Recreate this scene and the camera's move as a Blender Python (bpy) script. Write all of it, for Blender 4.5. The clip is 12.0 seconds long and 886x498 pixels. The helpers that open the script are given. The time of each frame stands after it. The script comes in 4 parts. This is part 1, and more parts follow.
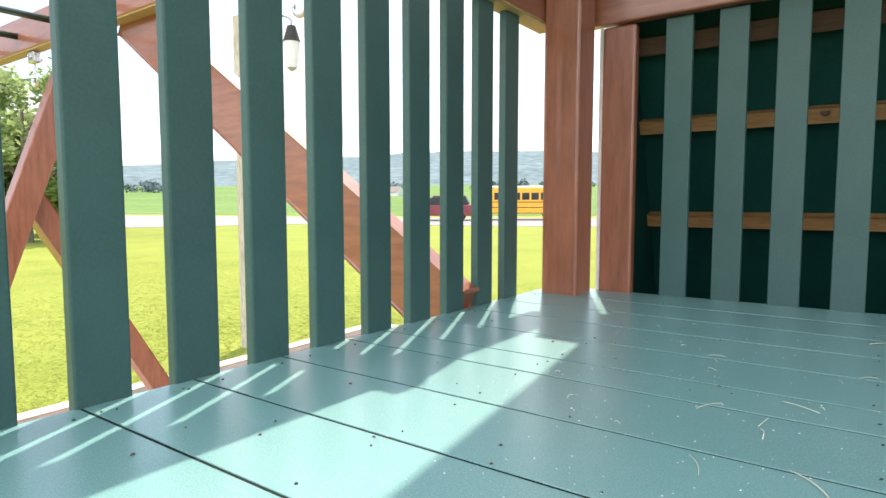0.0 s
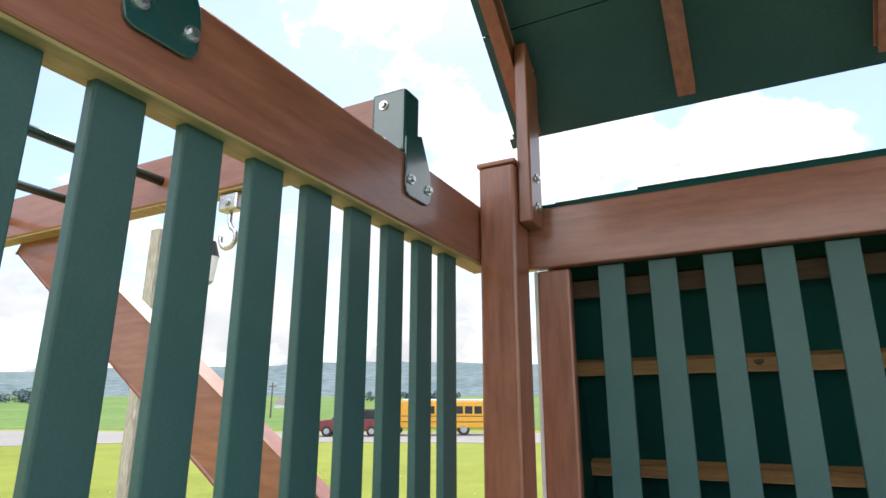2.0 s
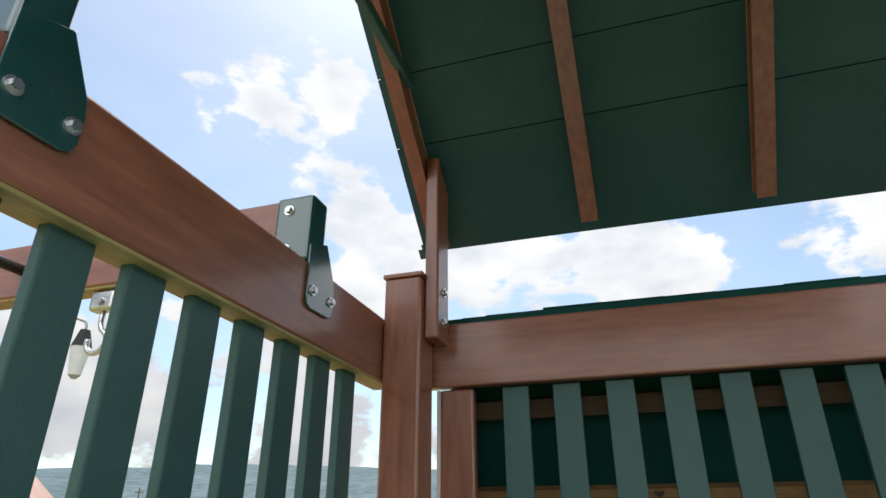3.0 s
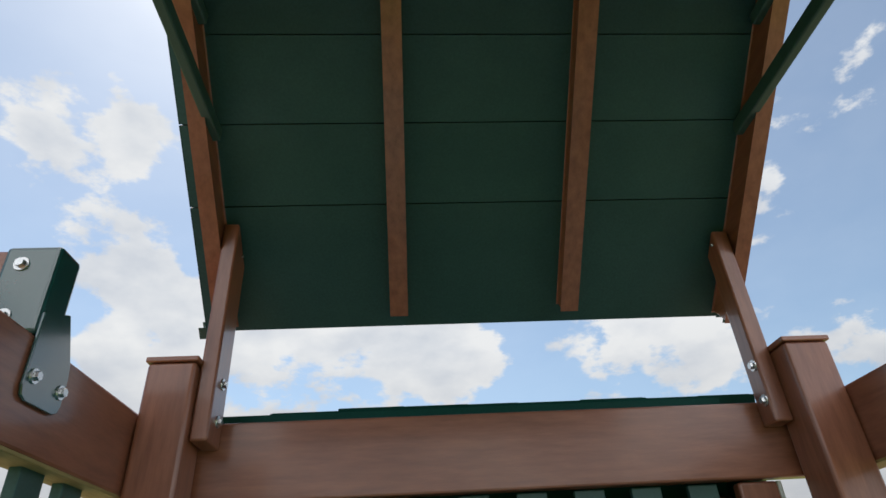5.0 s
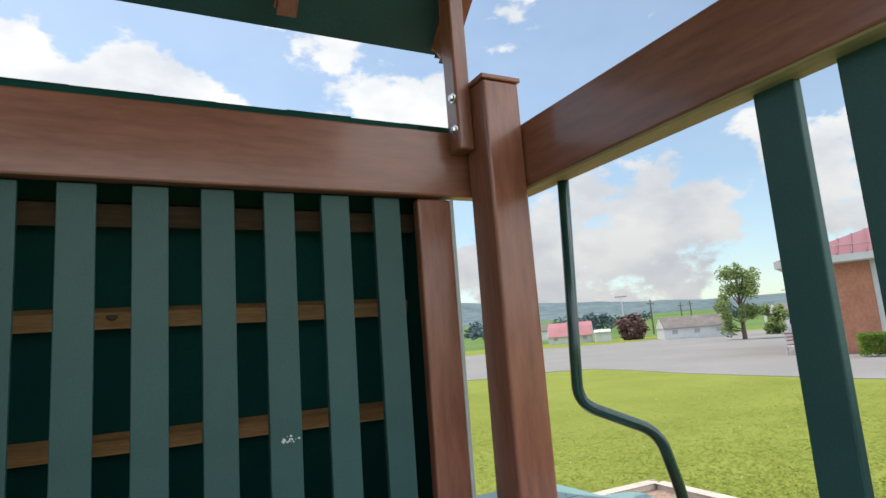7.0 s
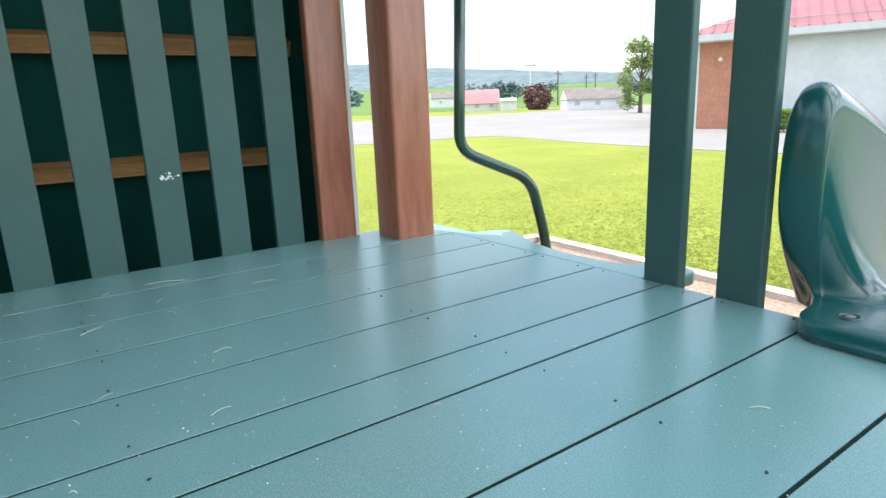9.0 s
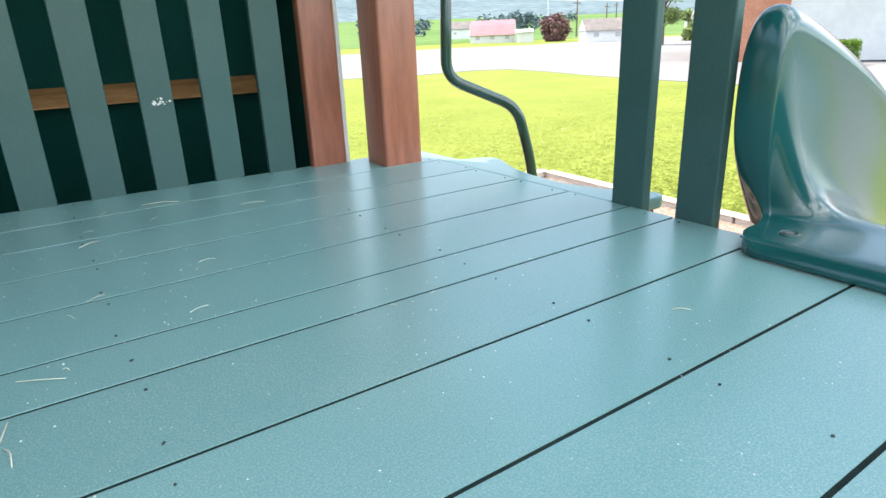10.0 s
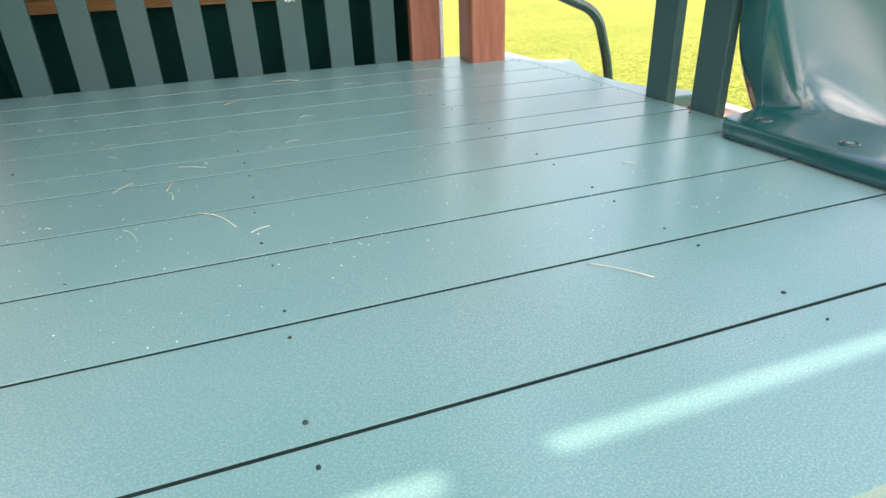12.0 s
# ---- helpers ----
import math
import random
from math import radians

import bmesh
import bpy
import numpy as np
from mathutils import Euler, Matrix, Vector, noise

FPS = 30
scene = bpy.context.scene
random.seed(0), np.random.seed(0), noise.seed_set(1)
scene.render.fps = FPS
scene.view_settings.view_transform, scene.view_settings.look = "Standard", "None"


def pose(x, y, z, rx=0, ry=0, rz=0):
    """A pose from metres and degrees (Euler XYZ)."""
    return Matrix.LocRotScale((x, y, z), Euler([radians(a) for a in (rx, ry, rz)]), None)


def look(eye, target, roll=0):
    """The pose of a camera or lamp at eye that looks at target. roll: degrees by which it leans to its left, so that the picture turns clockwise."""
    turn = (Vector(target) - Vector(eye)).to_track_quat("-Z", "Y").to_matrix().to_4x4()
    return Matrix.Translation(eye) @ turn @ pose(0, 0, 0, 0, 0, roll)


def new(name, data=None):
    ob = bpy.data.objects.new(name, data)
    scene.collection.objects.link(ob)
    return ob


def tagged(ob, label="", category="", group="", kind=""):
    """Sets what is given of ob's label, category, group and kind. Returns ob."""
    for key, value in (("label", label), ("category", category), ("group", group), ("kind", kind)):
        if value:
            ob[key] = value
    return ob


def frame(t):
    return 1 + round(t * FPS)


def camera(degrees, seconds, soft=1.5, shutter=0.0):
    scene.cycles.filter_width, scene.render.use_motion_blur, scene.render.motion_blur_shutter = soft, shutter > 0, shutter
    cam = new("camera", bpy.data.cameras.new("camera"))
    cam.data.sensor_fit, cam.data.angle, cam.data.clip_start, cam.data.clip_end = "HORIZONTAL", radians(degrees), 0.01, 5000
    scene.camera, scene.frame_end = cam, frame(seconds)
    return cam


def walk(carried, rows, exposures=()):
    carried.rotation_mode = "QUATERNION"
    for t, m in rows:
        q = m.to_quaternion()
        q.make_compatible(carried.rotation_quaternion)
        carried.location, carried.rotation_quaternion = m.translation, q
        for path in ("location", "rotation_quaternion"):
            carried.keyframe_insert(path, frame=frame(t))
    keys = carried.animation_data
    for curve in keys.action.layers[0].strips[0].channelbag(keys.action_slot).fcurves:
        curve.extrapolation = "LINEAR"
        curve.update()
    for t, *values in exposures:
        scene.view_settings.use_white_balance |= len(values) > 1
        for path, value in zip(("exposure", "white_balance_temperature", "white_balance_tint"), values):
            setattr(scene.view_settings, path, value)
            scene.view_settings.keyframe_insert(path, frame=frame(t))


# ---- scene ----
cam = camera(72.8, 12.0)
PATH = [
    (0, (0.491, 0.326, 0.297), (-0.671, 1.946, 0.141), -0.0),
    (0.5, (0.456, 0.345, 0.311), (-0.672, 1.996, 0.347), -0.1),
    (1, (0.404, 0.363, 0.328), (-0.67, 2.037, 0.547), 0.0),
    (1.5, (0.385, 0.384, 0.371), (-0.619, 2.073, 0.746), 0.2),
    (2, (0.361, 0.41, 0.407), (-0.53, 2.121, 0.938), 0.1),
    (2.5, (0.334, 0.431, 0.443), (-0.393, 2.164, 1.127), -0.1),
    (3, (0.335, 0.457, 0.478), (-0.221, 2.187, 1.312), 0.0),
    (3.2, (0.335, 0.466, 0.484), (-0.141, 2.189, 1.381), -0.2),
    (4.8, (0.266, 0.592, 0.593), (0.328, 2.28, 1.663), -2.8),
    (5, (0.28, 0.607, 0.587), (0.403, 2.303, 1.639), -3.5),
    (5.5, (0.312, 0.647, 0.564), (0.629, 2.381, 1.509), -5.5),
    (6, (0.392, 0.685, 0.484), (0.883, 2.452, 1.281), -5.8),
    (6.5, (0.407, 0.699, 0.456), (1.126, 2.476, 1.023), -5.4),
    (7, (0.408, 0.706, 0.427), (1.322, 2.457, 0.745), -4.3),
    (7.5, (0.423, 0.71, 0.403), (1.462, 2.417, 0.488), -2.9),
    (9.3, (0.458, 0.636, 0.358), (1.566, 2.216, -0.167), -2.0),
    (9.5, (0.466, 0.616, 0.351), (1.553, 2.198, -0.211), -2.2),
    (10, (0.472, 0.555, 0.353), (1.512, 2.129, -0.309), -2.3),
    (10.5, (0.49, 0.486, 0.362), (1.461, 2.067, -0.383), -2.3),
    (11, (0.463, 0.402, 0.37), (1.348, 2.003, -0.438), -2.3),
    (11.5, (0.466, 0.296, 0.367), (1.222, 1.937, -0.489), -2.3),
    (12, (0.493, 0.159, 0.337), (1.089, 1.853, -0.544), -2.3),
]
EXPOSURES = [(0, 1.90, 6850, 14), (1.5, 1.54, 6650, 13), (2.5, 1.30, 6550, 12.5), (3.2, 0.90, 6550, 11.5), (5.0, 0.68, 6450, 11), (6.0, 0.74, 6450, 11), (7.0, 0.98, 6550, 11),
             (7.7, 1.28, 6450, 11), (9.5, 1.98, 6450, 12), (10.5, 2.04, 6700, 14), (12, 2.06, 7350, 21)]
walk(cam, [(t, look(eye, target, roll)) for t, eye, target, roll in PATH], EXPOSURES)

# ---- world and sun ----
SUN_DIR = Vector((-0.237, 0.495, 1.0)).normalized()      # towards the sun
sun_data = bpy.data.lights.new("sun", "SUN")
sun_data.energy, sun_data.angle, sun_data.color = 2.05, radians(0.53), (1.0, 0.89, 0.76)
sun = new("sun", sun_data)
sun.matrix_world = look(SUN_DIR * 50, (0, 0, 0))

world = bpy.data.worlds.new("sky")
scene.world = world
world.use_nodes = True
wn, wl = world.node_tree.nodes, world.node_tree.links
wn.clear()
w_out = wn.new("ShaderNodeOutputWorld")
w_sky = wn.new("ShaderNodeTexSky")
w_sky.sky_type, w_sky.sun_disc = "NISHITA", False
w_sky.sun_elevation, w_sky.sun_rotation = math.asin(SUN_DIR.z), math.atan2(SUN_DIR.x, SUN_DIR.y)
w_sky.air_density, w_sky.dust_density, w_sky.ozone_density = 1.0, 0.7, 0.8
w_bg = wn.new("ShaderNodeBackground")
w_bg.inputs["Strength"].default_value = 0.088
w_tint = wn.new("ShaderNodeMix")
w_tint.data_type, w_tint.blend_type = "RGBA", "MULTIPLY"
w_tint.inputs["Factor"].default_value = 1.0
w_tint.inputs["B"].default_value = (1.0, 1.06, 1.0, 1)
wl.new(w_sky.outputs[0], w_tint.inputs["A"])
wl.new(w_tint.outputs["Result"], w_bg.inputs["Color"])
# cumulus clouds: large billows broken up by finer ones, thicker low down
w_co = wn.new("ShaderNodeTexCoord")
w_map = wn.new("ShaderNodeMapping")
w_map.inputs["Scale"].default_value = (1.0, 1.0, 1.75)
w_map.inputs["Location"].default_value = (0.35, 0.1, 0.2)
wl.new(w_co.outputs["Generated"], w_map.inputs["Vector"])
w_n1 = wn.new("ShaderNodeTexNoise")
w_n1.inputs["Scale"].default_value, w_n1.inputs["Detail"].default_value = 5.2, 10.0
w_n1.inputs["Roughness"].default_value = 0.58
wl.new(w_map.outputs[0], w_n1.inputs["Vector"])
# the banks of cloud: bearing from +y towards +x, height, half width (degrees), density
# the last bank, at bearing 180, is unseen and added as fill light
BANKS = [(-42, 35.5, 6, 0.10), (-34, 38, 7, 0.13), (-27.5, 38, 5, 0.10), (-46, 31, 5, 0.06), (-29, 28.5, 7, 0.11), (-24, 24, 9, 0.11), (-14, 22, 10, 0.15), (-3, 23.0, 8, 0.14),
         (4.5, 22, 6, 0.10), (18, 24.5, 7, 0.12), (26, 21, 7, 0.12), (55.5, 27, 4, 0.09), (62, 16, 8, 0.09), (44, 7, 12, 0.12), (55, 8, 13, 0.13), (33, 6, 11, 0.11), (42, 19.5, 4, 0.06),
         (-40, 9, 17, 0.13), (-58, 10, 17, 0.13), (-25, 10, 13, 0.13), (5, 7, 20, 0.13), (85, 12, 22, 0.12), (180, 35, 85, 0.16)]
w_total = w_n1.outputs["Fac"]
for az, el, wide, dense in BANKS:
    d = wn.new("ShaderNodeVectorMath")
    d.operation = "DOT_PRODUCT"
    d.inputs[1].default_value = (math.sin(radians(az)) * math.cos(radians(el)), math.cos(radians(az)) * math.cos(radians(el)), math.sin(radians(el)))
    wl.new(w_co.outputs["Generated"], d.inputs[0])
    r = wn.new("ShaderNodeMapRange")
    r.interpolation_type = "SMOOTHSTEP"
    r.inputs["From Min"].default_value, r.inputs["From Max"].default_value = math.cos(radians(wide)), math.cos(radians(wide * 0.25))
    r.inputs["To Min"].default_value, r.inputs["To Max"].default_value = 0.0, dense
    wl.new(d.outputs["Value"], r.inputs["Value"])
    p = wn.new("ShaderNodeMath")
    wl.new(w_total, p.inputs[0])
    wl.new(r.outputs[0], p.inputs[1])
    w_total = p.outputs[0]
w_ramp = wn.new("ShaderNodeMapRange")
w_ramp.interpolation_type = "SMOOTHSTEP"
w_ramp.inputs["From Min"].default_value, w_ramp.inputs["From Max"].default_value = 0.586, 0.650
w_ramp.inputs["To Min"].default_value = 0.14                # a thin veil of high haze between the clouds
wl.new(w_total, w_ramp.inputs["Value"])
w_shade = wn.new("ShaderNodeTexNoise")
w_shade.inputs["Scale"].default_value, w_shade.inputs["Detail"].default_value = 9.0, 8.0
wl.new(w_map.outputs[0], w_shade.inputs["Vector"])
w_cr = wn.new("ShaderNodeValToRGB")
w_cr.color_ramp.elements[0].position, w_cr.color_ramp.elements[0].color = 0.34, (0.74, 0.79, 0.85, 1)
w_cr.color_ramp.elements[1].position, w_cr.color_ramp.elements[1].color = 0.62, (0.98, 1.0, 1.0, 1)
wl.new(w_shade.outputs["Fac"], w_cr.inputs["Fac"])
w_cloud = wn.new("ShaderNodeBackground")
w_cloud.inputs["Strength"].default_value = 0.62
wl.new(w_cr.outputs["Color"], w_cloud.inputs["Color"])
# clouds away from the sun show lit faces; boosted to light the tower inside
w_side = wn.new("ShaderNodeVectorMath")
w_side.operation = "DOT_PRODUCT"
w_side.inputs[1].default_value = (-0.43, 0.90, 0.0)
wl.new(w_co.outputs["Generated"], w_side.inputs[0])
w_lit = wn.new("ShaderNodeMapRange")
w_lit.interpolation_type = "SMOOTHSTEP"
w_lit.inputs["From Min"].default_value, w_lit.inputs["From Max"].default_value = -0.7, 0.1
w_lit.inputs["To Min"].default_value, w_lit.inputs["To Max"].default_value = 1.45, 0.53
wl.new(w_side.outputs["Value"], w_lit.inputs["Value"])
# low banks are seen edge on, from their shaded side
w_sep = wn.new("ShaderNodeSeparateXYZ")
wl.new(w_co.outputs["Generated"], w_sep.inputs[0])
w_low = wn.new("ShaderNodeMapRange")
w_low.inputs["From Min"].default_value, w_low.inputs["From Max"].default_value = 0.02, 0.38
w_low.inputs["To Min"].default_value, w_low.inputs["To Max"].default_value = 0.62, 1.0
wl.new(w_sep.outputs["Z"], w_low.inputs["Value"])
w_str = wn.new("ShaderNodeMath")
w_str.operation = "MULTIPLY"
wl.new(w_lit.outputs[0], w_str.inputs[0])
wl.new(w_low.outputs[0], w_str.inputs[1])
wl.new(w_str.outputs[0], w_cloud.inputs["Strength"])
w_mix = wn.new("ShaderNodeMixShader")
wl.new(w_ramp.outputs[0], w_mix.inputs["Fac"])
wl.new(w_bg.outputs[0], w_mix.inputs[1])
wl.new(w_cloud.outputs[0], w_mix.inputs[2])
wl.new(w_mix.outputs[0], w_out.inputs["Surface"])


# ---- materials ----
def material(name, low, high, rough=0.5, scale=8.0, stretch=(1, 1, 1), bump=0.0, bump_scale=60.0, fine=0.0, fine_scale=120.0,
             metal=0.0, spec=0.5, per_piece=0.0, rough_spread=0.08, coat=0.0, glow_through=0.0, span=(0.3, 0.7)):
    """A surface between two colours: broad patches, a finer grain, its own relief, and a slight change from piece to piece."""
    m = bpy.data.materials.new(name)
    m.use_nodes = True
    nt = m.node_tree
    n, l = nt.nodes, nt.links
    bsdf = n["Principled BSDF"]
    co = n.new("ShaderNodeTexCoord")
    mp = n.new("ShaderNodeMapping")
    mp.inputs["Scale"].default_value = stretch
    l.new(co.outputs["Object"], mp.inputs["Vector"])
    a = n.new("ShaderNodeTexNoise")
    a.inputs["Scale"].default_value, a.inputs["Detail"].default_value, a.inputs["Roughness"].default_value = scale, 6.0, 0.6
    l.new(mp.outputs[0], a.inputs["Vector"])
    ramp = n.new("ShaderNodeValToRGB")
    ramp.color_ramp.elements[0].position, ramp.color_ramp.elements[1].position = span
    ramp.color_ramp.elements[0].color, ramp.color_ramp.elements[1].color = (*low, 1), (*high, 1)
    l.new(a.outputs["Fac"], ramp.inputs["Fac"])
    colour = ramp.outputs["Color"]
    if fine:
        b = n.new("ShaderNodeTexNoise")
        b.inputs["Scale"].default_value, b.inputs["Detail"].default_value = fine_scale, 3.0
        l.new(mp.outputs[0], b.inputs["Vector"])
        fr = n.new("ShaderNodeMapRange")
        fr.inputs["From Min"].default_value, fr.inputs["From Max"].default_value = 0.3, 0.7
        fr.inputs["To Min"].default_value, fr.inputs["To Max"].default_value = 1 - fine, 1 + fine
        l.new(b.outputs["Fac"], fr.inputs["Value"])
        mul = n.new("ShaderNodeMix")
        mul.data_type, mul.blend_type = "RGBA", "MULTIPLY"
        mul.inputs["Factor"].default_value = 1.0
        l.new(colour, mul.inputs["A"])
        l.new(fr.outputs[0], mul.inputs["B"])
        colour = mul.outputs["Result"]
    if per_piece:
        info = n.new("ShaderNodeObjectInfo")
        pr = n.new("ShaderNodeMapRange")
        pr.inputs["To Min"].default_value, pr.inputs["To Max"].default_value = 1 - per_piece, 1 + per_piece
        l.new(info.outputs["Random"], pr.inputs["Value"])
        mul = n.new("ShaderNodeMix")
        mul.data_type, mul.blend_type = "RGBA", "MULTIPLY"
        mul.inputs["Factor"].default_value = 1.0
        l.new(colour, mul.inputs["A"])
        l.new(pr.outputs[0], mul.inputs["B"])
        colour = mul.outputs["Result"]
    l.new(colour, bsdf.inputs["Base Color"])
    rr = n.new("ShaderNodeMapRange")
    rr.inputs["To Min"].default_value, rr.inputs["To Max"].default_value = max(rough - rough_spread, 0.02), min(rough + rough_spread, 1)
    l.new(a.outputs["Fac"], rr.inputs["Value"])
    l.new(rr.outputs[0], bsdf.inputs["Roughness"])
    bsdf.inputs["Metallic"].default_value = metal
    bsdf.inputs["Specular IOR Level"].default_value = spec
    if glow_through:                              # thin leaves let the sun through
        tr = n.new("ShaderNodeBsdfTranslucent")
        mx = n.new("ShaderNodeMixShader")
        mx.inputs["Fac"].default_value = glow_through
        l.new(colour, tr.inputs["Color"])
        l.new(bsdf.outputs[0], mx.inputs[1])
        l.new(tr.outputs[0], mx.inputs[2])
        l.new(mx.outputs[0], n["Material Output"].inputs["Surface"])
    if coat:
        bsdf.inputs["Coat Weight"].default_value, bsdf.inputs["Coat Roughness"].default_value = coat, 0.12
    if bump:
        c = n.new("ShaderNodeTexNoise")
        c.inputs["Scale"].default_value, c.inputs["Detail"].default_value = bump_scale, 4.0
        l.new(mp.outputs[0], c.inputs["Vector"])
        bp = n.new("ShaderNodeBump")
        bp.inputs["Strength"].default_value, bp.inputs["Distance"].default_value = bump, 0.002
        l.new(c.outputs["Fac"], bp.inputs["Height"])
        l.new(bp.outputs[0], bsdf.inputs["Normal"])
    return m


def grain(name, stretch):
    return material(name, (0.222, 0.075, 0.041), (0.365, 0.132, 0.076), rough=0.36, scale=5.0, stretch=stretch, bump=0.12,
                    bump_scale=40, fine=0.05, fine_scale=22, per_piece=0.07, coat=0.40, spec=0.6)


brown_x, brown_y, brown_z = (grain("redwood_vinyl_" + a, s) for a, s in
                             (("x", (1.2, 9, 9)), ("y", (9, 1.2, 9)), ("z", (9, 9, 1.2))))
green_poly = material("green_poly", (0.037, 0.094, 0.089), (0.050, 0.115, 0.109), rough=0.42, spec=0.35, scale=6, fine=0.08, fine_scale=180, bump=0.10, bump_scale=220, per_piece=0.06)
deck_poly = material("deck_poly", (0.098, 0.276, 0.276), (0.136, 0.324, 0.322), rough=0.29, scale=2.3, fine=0.05, fine_scale=420, bump=0.02,
                     bump_scale=900, per_piece=0.05, rough_spread=0.02, spec=1.0, span=(0.05, 0.95))
roof_poly = material("roof_poly", (0.031, 0.090, 0.102), (0.045, 0.114, 0.127), rough=0.55, spec=0.25, scale=4, fine=0.10, fine_scale=140, bump=0.10, bump_scale=160, per_piece=0.10)
climb_poly = material("climb_poly", (0.003, 0.056, 0.047), (0.005, 0.070, 0.060), rough=0.6, spec=0.15, scale=5, fine=0.08, per_piece=0.10, bump=0.1, bump_scale=150)
slide_plastic = material("slide_plastic", (0.005, 0.072, 0.072), (0.008, 0.090, 0.090), rough=0.19, scale=4, bump=0.05, bump_scale=260, spec=0.6, coat=0.35)
bracket_paint = material("bracket_paint", (0.006, 0.058, 0.058), (0.010, 0.072, 0.073), rough=0.22, scale=12, spec=0.8, coat=1.0)
pole_paint = material("pole_paint", (0.006, 0.040, 0.030), (0.012, 0.058, 0.044), rough=0.24, scale=14, spec=0.6, coat=0.3)
zinc = material("zinc", (0.55, 0.55, 0.54), (0.72, 0.72, 0.70), rough=0.28, scale=40, metal=1.0)
dark_hole = material("dark_hole", (0.020, 0.032, 0.032), (0.040, 0.060, 0.058), rough=0.8, scale=40, per_piece=0.4)
pale_pine = material("pale_pine", (0.33, 0.165, 0.060), (0.47, 0.26, 0.105), rough=0.6, scale=6, stretch=(1, 10, 10), fine=0.12, fine_scale=24, per_piece=0.08, bump=0.1)
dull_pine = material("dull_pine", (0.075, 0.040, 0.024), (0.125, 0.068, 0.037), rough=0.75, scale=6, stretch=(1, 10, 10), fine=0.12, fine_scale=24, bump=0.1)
raw_pine = material("raw_pine", (0.30, 0.225, 0.085), (0.43, 0.335, 0.145), rough=0.6, scale=6, stretch=(9, 1, 9), fine=0.08, fine_scale=24)
weathered = material("weathered_wood", (0.28, 0.255, 0.20), (0.50, 0.46, 0.40), rough=0.85, scale=5, stretch=(8, 8, 0.8), fine=0.3, fine_scale=14, bump=0.5, bump_scale=30)
timber_grey = material("timber_grey", (0.42, 0.36, 0.31), (0.62, 0.56, 0.50), rough=0.85, scale=5, stretch=(8, 0.8, 8), fine=0.2, fine_scale=14, bump=0.4, bump_scale=30)
lit_edge = material("lit_edge", (0.60, 0.61, 0.60), (0.72, 0.73, 0.72), rough=0.5, scale=10)
lawn_grass = material("lawn_grass", (0.172, 0.215, 0.038), (0.226, 0.265, 0.054), rough=0.9, scale=0.55, fine=0.10, fine_scale=34, spec=0.1)
blade_green = material("blade_green", (0.194, 0.245, 0.040), (0.264, 0.312, 0.056), rough=0.7, scale=1.3, spec=0.2, fine=0.10, fine_scale=9, glow_through=0.6)
mulch = material("mulch", (0.16, 0.10, 0.07), (0.42, 0.32, 0.25), rough=0.95, scale=30, fine=0.4, fine_scale=70, bump=0.8, bump_scale=40)
asphalt = material("asphalt", (0.215, 0.215, 0.217), (0.262, 0.262, 0.262), rough=0.9, scale=0.25, fine=0.10, fine_scale=30, spec=0.2)
field_green = material("field_green", (0.085, 0.165, 0.045), (0.14, 0.22, 0.07), rough=0.95, scale=0.02, fine=0.2, fine_scale=0.6, spec=0.1)
# the pale blue haze of distance is put into this colour
hazy_woods = material("hazy_woods", (0.112, 0.158, 0.176), (0.152, 0.204, 0.224), rough=1.0, scale=0.012, fine=0.25, fine_scale=0.09, spec=0.0)
leaf_green = material("leaf_green", (0.20, 0.28, 0.10), (0.36, 0.45, 0.21), rough=0.6, scale=1.2, spec=0.3, fine=0.2, fine_scale=7, glow_through=0.7)
leaf_purple = material("leaf_purple", (0.14, 0.075, 0.080), (0.24, 0.14, 0.14), rough=0.65, scale=1.0, spec=0.3)
hedge_leaf = material("hedge_leaf", (0.09, 0.19, 0.022), (0.20, 0.34, 0.045), rough=0.65, scale=1.6, spec=0.3, glow_through=0.4)
bark = material("bark", (0.09, 0.07, 0.055), (0.17, 0.14, 0.11), rough=0.95, scale=8, bump=0.6, bump_scale=20)
bus_yellow = material("bus_yellow", (0.62, 0.30, 0.02), (0.70, 0.36, 0.03), rough=0.4, scale=3)
van_red = material("van_red", (0.14, 0.018, 0.03), (0.18, 0.03, 0.045), rough=0.3, scale=3)
white_paint = material("white_paint", (0.54, 0.56, 0.58), (0.62, 0.635, 0.65), rough=0.5, scale=0.8, fine=0.04, fine_scale=4)
black_rubber = material("black_rubber", (0.02, 0.02, 0.02), (0.035, 0.035, 0.035), rough=0.8, scale=6)
car_glass = material("car_glass", (0.02, 0.025, 0.03), (0.03, 0.035, 0.04), rough=0.08, scale=2)
red_roof = material("red_roof", (0.34, 0.13, 0.15), (0.42, 0.18, 0.20), rough=0.5, scale=0.6)
metal_roof = material("metal_roof", (0.26, 0.105, 0.115), (0.33, 0.145, 0.155), rough=0.4, scale=0.5)
brick_red = material("brick_red", (0.40, 0.17, 0.105), (0.50, 0.235, 0.155), rough=0.85, scale=1.5, fine=0.12, fine_scale=9)
shingle_grey = material("shingle_grey", (0.13, 0.118, 0.112), (0.20, 0.182, 0.172), rough=0.9, scale=0.8, fine=0.2, fine_scale=4)
steel_grey = material("steel_grey", (0.30, 0.31, 0.32), (0.40, 0.41, 0.42), rough=0.5, scale=3)
straw = material("straw", (0.44, 0.45, 0.36), (0.60, 0.61, 0.50), rough=0.7, scale=20)
chalk = material("chalk_mark", (0.62, 0.68, 0.66), (0.80, 0.84, 0.82), rough=0.8, scale=30)
lamp_glass = material("lamp_glass", (0.55, 0.56, 0.55), (0.68, 0.69, 0.68), rough=0.2, scale=6)
